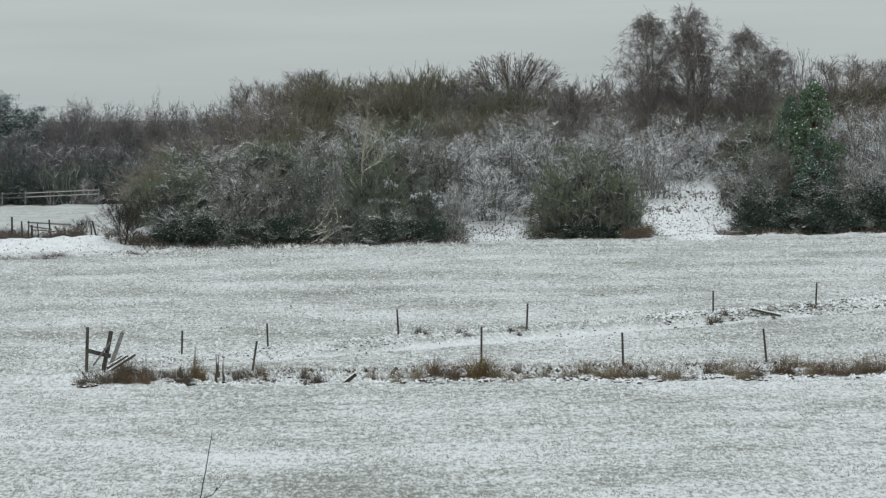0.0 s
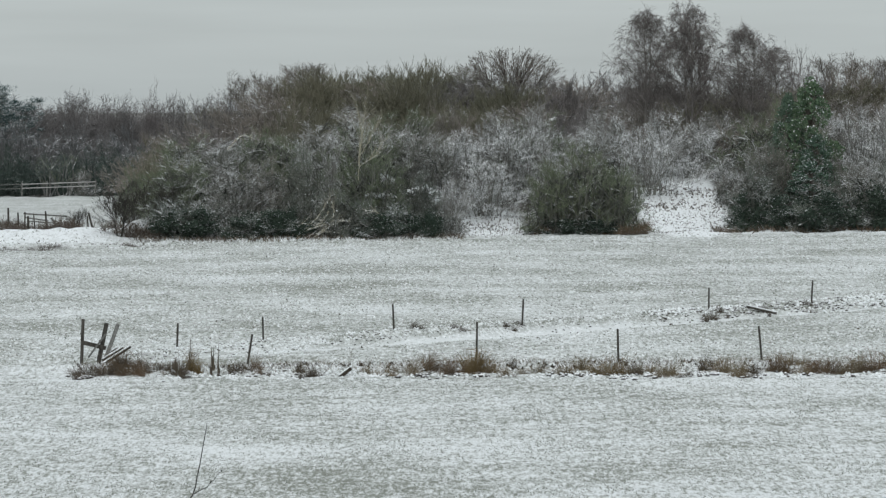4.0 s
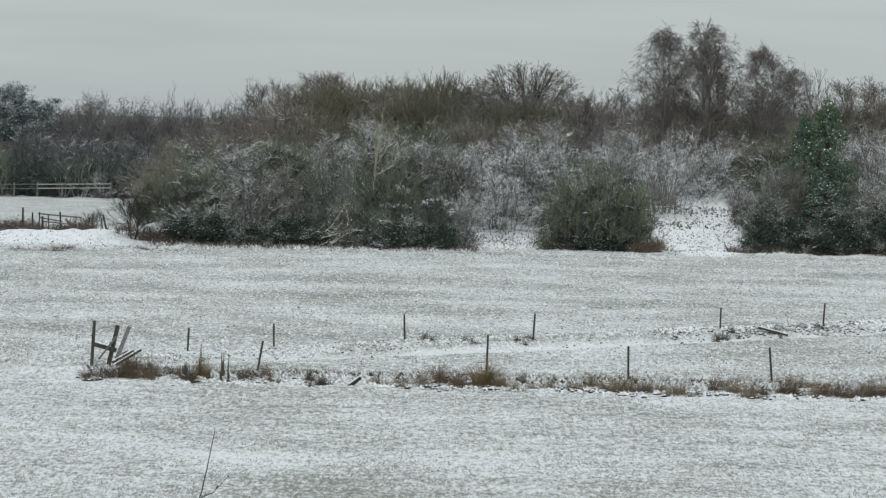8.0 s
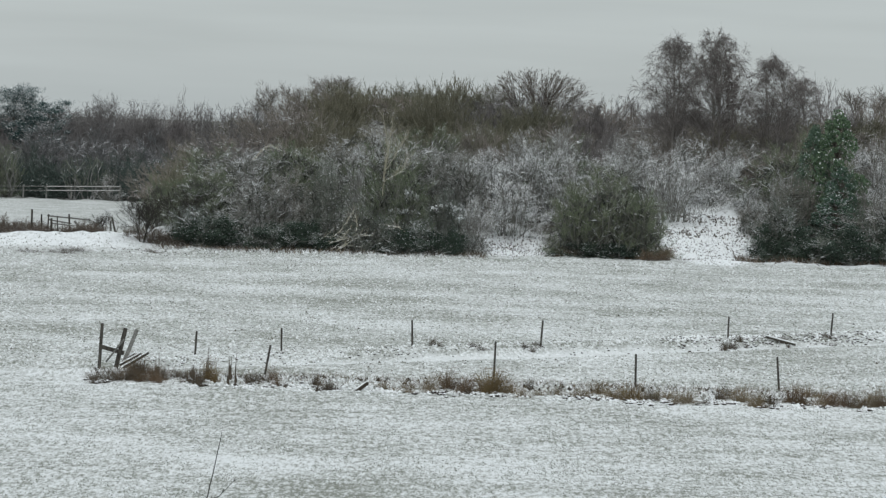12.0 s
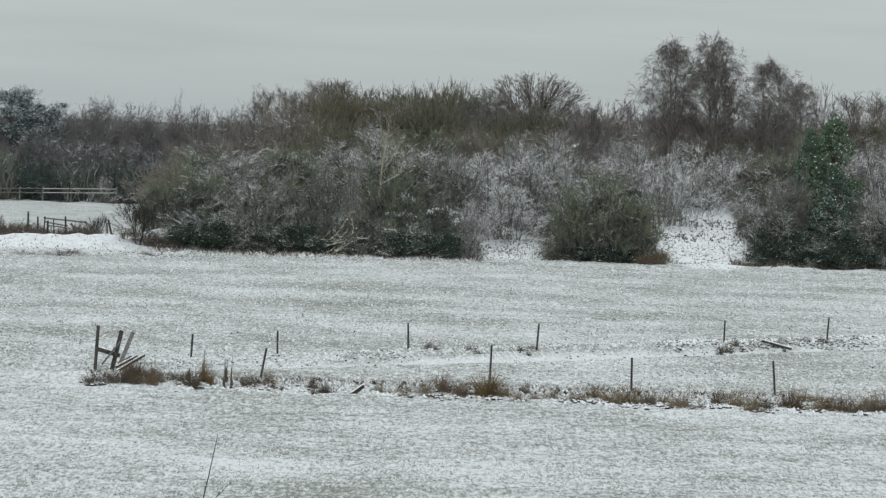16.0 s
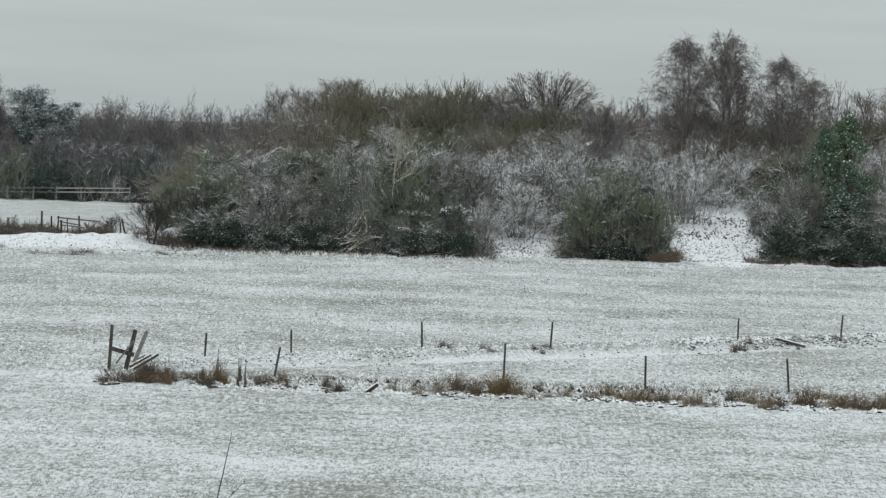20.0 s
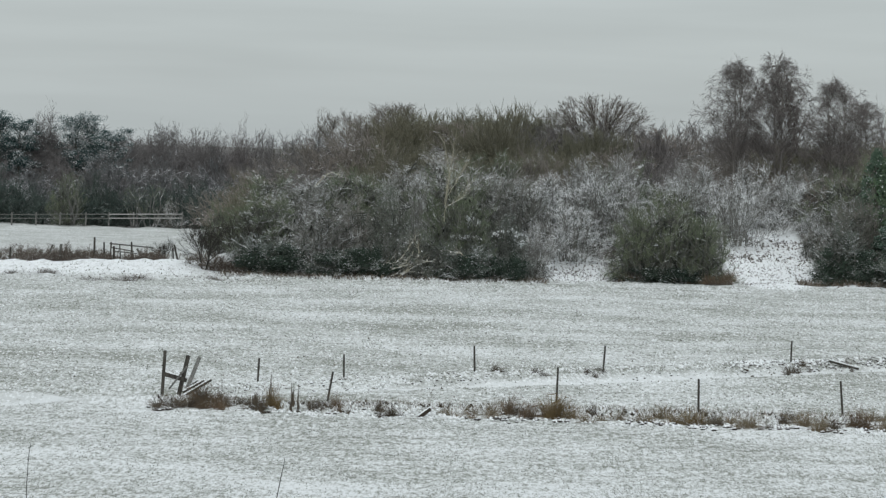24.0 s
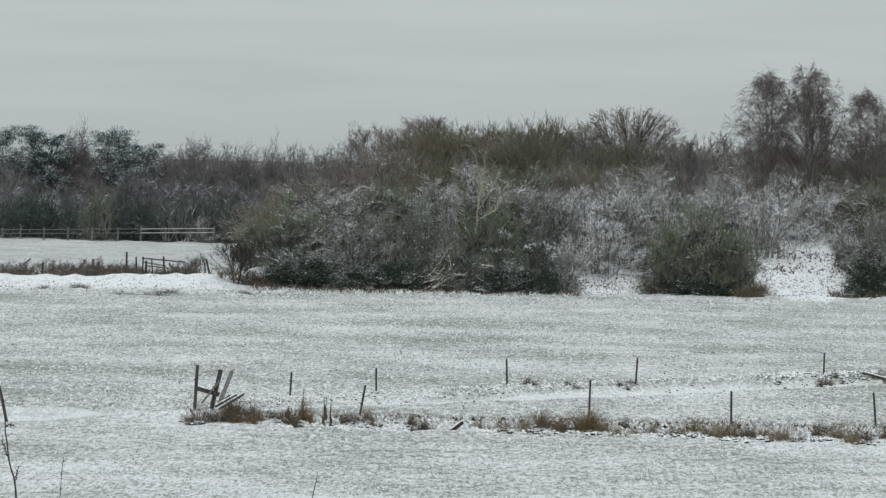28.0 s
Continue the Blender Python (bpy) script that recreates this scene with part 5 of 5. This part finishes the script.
def limb(name, pts, r, material, label, category, group, side=12, reach=0.8):
    p = np.array(pts, float)
    t = np.linspace(0, len(p) - 1, 4 * len(p))
    line = np.stack([np.interp(t, np.arange(len(p)), p[:, i]) for i in range(3)], -1)
    rng = np.random.default_rng(int(abs(p[0, 0]) * 100) + len(p))
    line[1:-1] += rng.normal(0, 0.03, (len(line) - 2, 3))
    shoots = grow(rng, line[None], side, reach, 30, 0.3, 4, 0.2)
    v, f = joined([tubes(line[None], r, r * 0.4), tubes(shoots, r * 0.35)])
    ob = new(name, mesh_of(name, v.tolist(), f, material))
    return tagged(ob, label, category, group)


for ends in (
    ((-9.19, 198.00, 0.28), (-7.95, 198.20, 0.72), (-6.43, 198.60, 1.04)),
    ((-8.67, 198.20, 0.37), (-7.60, 198.60, 1.41), (-7.17, 199.00, 2.21)),
    ((-7.88, 198.00, 0.12), (-6.88, 198.20, 0.81), (-6.10, 198.40, 1.15)),
    ((-6.65, 198.00, 1.42), (-6.62, 198.20, 1.95), (-6.86, 198.40, 2.58)),
    ((-3.33, 199.00, 1.23), (-3.97, 199.00, 1.70), (-4.69, 199.20, 1.81)),
    ((-10.72, 198.00, 0.15), (-9.61, 198.15, 0.68), (-8.49, 198.30, 1.00), (-7.77, 198.45, 0.88)),
    ((-8.35, 198.00, 0.59), (-7.48, 198.15, 0.83), (-6.50, 198.30, 1.18), (-5.54, 198.45, 1.10)),
    ((-7.87, 198.00, 0.04), (-7.33, 198.15, 0.62), (-6.71, 198.30, 1.14)),
    ((-8.86, 198.00, 0.00), (-7.99, 198.15, 0.31), (-7.04, 198.30, 0.49), (-6.05, 198.45, 0.37)),
    ((-6.93, 198.00, 1.78), (-7.28, 198.15, 1.19), (-7.77, 198.30, 0.82)),
    ((-14.06, 210.00, 5.49), (-13.45, 210.00, 6.23), (-12.84, 210.00, 6.45), (-12.24, 210.00, 6.22)),
):
    limb("fallen_branch", ends, 0.042, M_PALE, "pale broken branch caught in the thicket edge", "branch", "fallen branches")
for ends in (
    ((-5.07, 198.60, 3.69), (-5.05, 198.60, 5.12), (-4.81, 198.60, 6.71), (-5.21, 198.60, 8.67)),
    ((-5.02, 198.60, 4.76), (-4.74, 198.60, 7.07), (-4.49, 198.60, 9.16)),
    ((-5.02, 198.60, 4.55), (-4.05, 198.60, 5.17), (-3.18, 198.60, 6.51)),
    ((-4.94, 198.60, 5.29), (-4.17, 198.60, 6.53), (-3.73, 198.60, 7.52)),
):
    limb("pale_limb", ends, 0.026, M_PALE, "pale yellowish bare limb rising from the thicket", "branch", "pale limbs", 26, 1.1)
# Pale upright bush stems added to the thicket as separate shoots from the ground.
for ends in (
    ((-14.69, 199.60, 2.59), (-14.51, 199.75, 3.39), (-14.11, 199.90, 4.04), (-13.86, 200.05, 4.55)),
    ((-14.25, 199.60, 2.40), (-13.94, 199.75, 3.41), (-13.77, 199.90, 4.41)),
    ((-13.32, 199.60, 2.36), (-13.15, 199.75, 3.36), (-13.33, 199.90, 4.29), (-13.15, 200.05, 5.08)),
    ((-12.68, 199.60, 2.52), (-12.59, 199.75, 3.67), (-12.13, 199.90, 4.69), (-11.88, 200.05, 5.56)),
    ((-12.24, 199.60, 2.25), (-11.72, 199.75, 3.42), (-11.47, 199.90, 4.35)),
    ((-11.75, 199.60, 2.70), (-11.38, 199.75, 3.93), (-10.91, 199.90, 4.73)),
    ((-10.95, 199.60, 2.30), (-10.93, 199.75, 3.44), (-11.15, 199.90, 4.36), (-10.86, 200.05, 5.31)),
):
    limb("thicket_stem", ((ends[0][0], ends[0][1], 0.0),) + ends, 0.020, M_GREYLIMB, "slender grey snow-dusted stem standing in the thicket", "sapling", "thicket saplings", 16, 0.9)
plant("bare", -23.84, 209.00, 1.50, 1.77)
plant("heap", -25.06, 210.00, 2.26, 1.30)
plant("heap", -24.40, 208.60, 1.90, 0.95)
plant("heap", -28.20, 209.40, 2.40, 1.05)
plant("heap", -29.70, 209.00, 2.60, 0.95)
plant("olive", -45.20, 310.00, 3.40, 4.90, 0)
plant("heap", -27.30, 211.00, 1.89, 0.96)
plant("heap", -29.19, 211.00, 2.27, 1.07)
plant("heap", -30.71, 211.00, 3.03, 1.16)
plant("heap", -32.68, 211.00, 2.65, 0.96)
plant("heap", -34.19, 211.00, 3.03, 1.06)
plant("heap", -35.91, 210.00, 2.64, 1.04)
plant("heap", -37.61, 210.00, 3.01, 1.14)

plant("heap", -25.14, 206.00, 2.40, 1.15)
plant("heap", -24.40, 206.00, 1.80, 1.00)
plant("heap", -25.73, 206.00, 1.80, 1.00)
plant("heap", -28.47, 206.00, 2.60, 1.00)
plant("heap", -29.32, 206.00, 2.20, 1.00)
plant("heap", -27.65, 206.00, 1.80, 0.90)
plant("heap", -30.80, 206.00, 2.40, 1.00)
plant("heap", -32.09, 206.00, 2.40, 0.95)
plant("heap", -25.44, 207.50, 1.86, 0.98)
plant("heap", -26.37, 207.50, 1.64, 0.85)
plant("heap", -24.13, 207.50, 1.49, 0.94)
plant("heap", -29.53, 207.50, 2.23, 0.93)
plant("heap", -33.24, 207.00, 1.86, 1.26)
plant("heap", -32.28, 207.00, 1.63, 1.33)
plant("heap", -31.31, 207.00, 1.86, 1.21)
plant("heap", -30.34, 207.00, 1.86, 1.35)
plant("heap", -29.38, 207.00, 2.00, 1.31)
plant("heap", -28.41, 207.00, 1.86, 1.33)
plant("heap", -27.45, 207.00, 1.48, 1.21)
plant("heap", -35.03, 207.00, 1.86, 1.15)
plant("heap", -36.14, 207.00, 1.48, 1.23)
# ---- the far paddock fence ----
fence = root("paddock_fence", -38.25, 307.00, -0.10, "grey post-and-rail paddock fence before the wood", "fence")
timber("post", (-56.59, 307.00, -0.79), (-56.56, 307.00, 0.53), 0.14, 0.13, M_RAIL, fence)
timber("post", (-54.22, 307.00, -0.72), (-54.20, 307.00, 0.60), 0.14, 0.13, M_RAIL, fence)
timber("post", (-52.46, 307.00, -0.67), (-52.43, 307.00, 0.66), 0.14, 0.13, M_RAIL, fence)
timber("post", (-50.15, 307.00, -0.60), (-50.12, 307.00, 0.72), 0.14, 0.13, M_RAIL, fence)
timber("post", (-47.78, 307.00, -0.53), (-47.75, 307.00, 0.79), 0.14, 0.13, M_RAIL, fence)
timber("post", (-45.41, 307.00, -0.46), (-45.38, 307.00, 0.86), 0.14, 0.13, M_RAIL, fence)
timber("post", (-42.88, 307.00, -0.39), (-42.85, 307.00, 0.93), 0.14, 0.13, M_RAIL, fence)
timber("post", (-40.62, 307.00, -0.32), (-40.59, 307.00, 1.00), 0.14, 0.13, M_RAIL, fence)
timber("post", (-38.19, 307.00, -0.25), (-38.17, 307.00, 1.07), 0.14, 0.13, M_RAIL, fence)
timber("post", (-35.82, 307.00, -0.18), (-35.80, 307.00, 1.14), 0.14, 0.13, M_RAIL, fence)
timber("post", (-33.46, 307.00, -0.12), (-33.43, 307.00, 1.20), 0.14, 0.13, M_RAIL, fence)
timber("rail", (-56.54, 306.85, 0.34), (-54.17, 306.85, 0.41), 0.06, 0.05, M_RAIL, fence)
timber("rail", (-56.55, 306.85, -0.04), (-54.18, 306.85, 0.03), 0.06, 0.05, M_RAIL, fence)
timber("rail", (-54.17, 306.85, 0.41), (-52.41, 306.85, 0.47), 0.06, 0.05, M_RAIL, fence)
timber("rail", (-54.18, 306.85, 0.03), (-52.42, 306.85, 0.08), 0.06, 0.05, M_RAIL, fence)
timber("rail", (-52.41, 306.85, 0.47), (-50.10, 306.85, 0.53), 0.06, 0.05, M_RAIL, fence)
timber("rail", (-52.42, 306.85, 0.08), (-50.11, 306.85, 0.15), 0.06, 0.05, M_RAIL, fence)
timber("rail", (-50.10, 306.85, 0.53), (-47.73, 306.85, 0.60), 0.06, 0.05, M_RAIL, fence)
timber("rail", (-50.11, 306.85, 0.15), (-47.74, 306.85, 0.21), 0.06, 0.05, M_RAIL, fence)
timber("rail", (-47.73, 306.85, 0.60), (-45.36, 306.85, 0.67), 0.06, 0.05, M_RAIL, fence)
timber("rail", (-47.74, 306.85, 0.21), (-45.37, 306.85, 0.29), 0.06, 0.05, M_RAIL, fence)
timber("rail", (-45.36, 306.85, 0.67), (-42.83, 306.85, 0.74), 0.06, 0.05, M_RAIL, fence)
timber("rail", (-45.37, 306.85, 0.29), (-42.84, 306.85, 0.35), 0.06, 0.05, M_RAIL, fence)
timber("rail", (-42.83, 306.85, 0.74), (-40.58, 306.85, 0.81), 0.06, 0.05, M_RAIL, fence)
timber("rail", (-42.84, 306.85, 0.35), (-40.58, 306.85, 0.42), 0.06, 0.05, M_RAIL, fence)
timber("rail", (-40.58, 306.85, 0.81), (-38.15, 306.85, 0.88), 0.085, 0.05, M_FENCE, fence)
timber("rail", (-40.58, 306.85, 0.42), (-38.16, 306.85, 0.49), 0.085, 0.05, M_FENCE, fence)
timber("rail", (-38.15, 306.85, 0.88), (-35.79, 306.85, 0.95), 0.085, 0.05, M_FENCE, fence)
timber("rail", (-38.16, 306.85, 0.49), (-35.79, 306.85, 0.56), 0.085, 0.05, M_FENCE, fence)
timber("rail", (-35.79, 306.85, 0.95), (-33.42, 306.85, 1.02), 0.085, 0.05, M_FENCE, fence)
timber("rail", (-35.79, 306.85, 0.56), (-33.43, 306.85, 0.63), 0.085, 0.05, M_FENCE, fence)
timber("diagonal_rail", (-38.08, 306.70, 0.95), (-35.56, 306.70, 0.25), 0.055, 0.05, M_RAIL, fence)


# ---- bare saplings on the bank in front of the camera ----
def near_sapling(main, sides, r, label):
    """A thin leafless shoot along a few points, with side shoots and buds."""
    x, y, _ = main[0]
    e = root("bare_sapling", x, y, float(surface(x, y)), label, "sapling", "saplings on the bank")
    inv = np.array(e.location)
    main = [(x - 0.03, y, inv[2] - 0.05)] + main
    for name, pts, rad in [("stem", main, r)] + [("side_shoot", p, r * 0.6) for p in sides]:
        p = np.array(pts, float)
        t = np.linspace(0, len(p) - 1, 12)
        fine = np.stack([np.interp(t, np.arange(len(p)), p[:, i]) for i in range(3)], -1)
        rng = np.random.default_rng(len(pts) + int(abs(x) * 100))
        fine[1:-1] += rng.normal(0, 0.004, (10, 3))
        buds = grow(rng, fine[None], 16, 0.035, 45, 0.2, 2, 0.1)
        v, f = joined([tubes(fine[None], rad, rad * 0.4), tubes(buds, 0.004)])
        ob = new(name, mesh_of(name, (v - inv).tolist(), f, M_SHOOT))
        ob.parent = e
    return e


near_sapling([(-2.60, 30.00, 4.35), (-2.45, 30.00, 4.77), (-2.37, 30.00, 4.86), (-2.34, 30.00, 4.97), (-2.31, 30.00, 5.14), (-2.28, 30.00, 5.27), (-2.25, 30.00, 5.44), (-2.22, 30.00, 5.61)],
             [[(-2.37, 30.00, 4.86), (-2.24, 30.00, 4.93), (-2.16, 30.00, 5.01), (-2.08, 30.00, 5.10)]], 0.010, "thin leafless sapling with one side shoot")
near_sapling([(-4.72, 30.00, 4.29), (-4.70, 30.00, 5.05), (-4.69, 30.00, 5.38), (-4.66, 30.00, 5.69)], [], 0.007, "straight thin leafless shoot")
near_sapling([(-4.75, 28.00, 5.06), (-4.78, 28.00, 5.45), (-4.79, 28.00, 5.61), (-4.84, 28.00, 5.73), (-4.87, 28.00, 5.92), (-4.89, 28.00, 6.09), (-4.90, 28.00, 6.18)],
             [[(-4.85, 28.00, 5.79), (-4.89, 28.00, 5.89), (-4.92, 28.00, 6.01)], [(-4.79, 28.00, 5.61), (-4.78, 28.00, 5.67), (-4.76, 28.00, 5.73)], [(-4.89, 28.00, 6.09), (-4.85, 28.00, 6.11), (-4.81, 28.00, 6.10)]], 0.013, "dark leafless sapling with small side shoots")
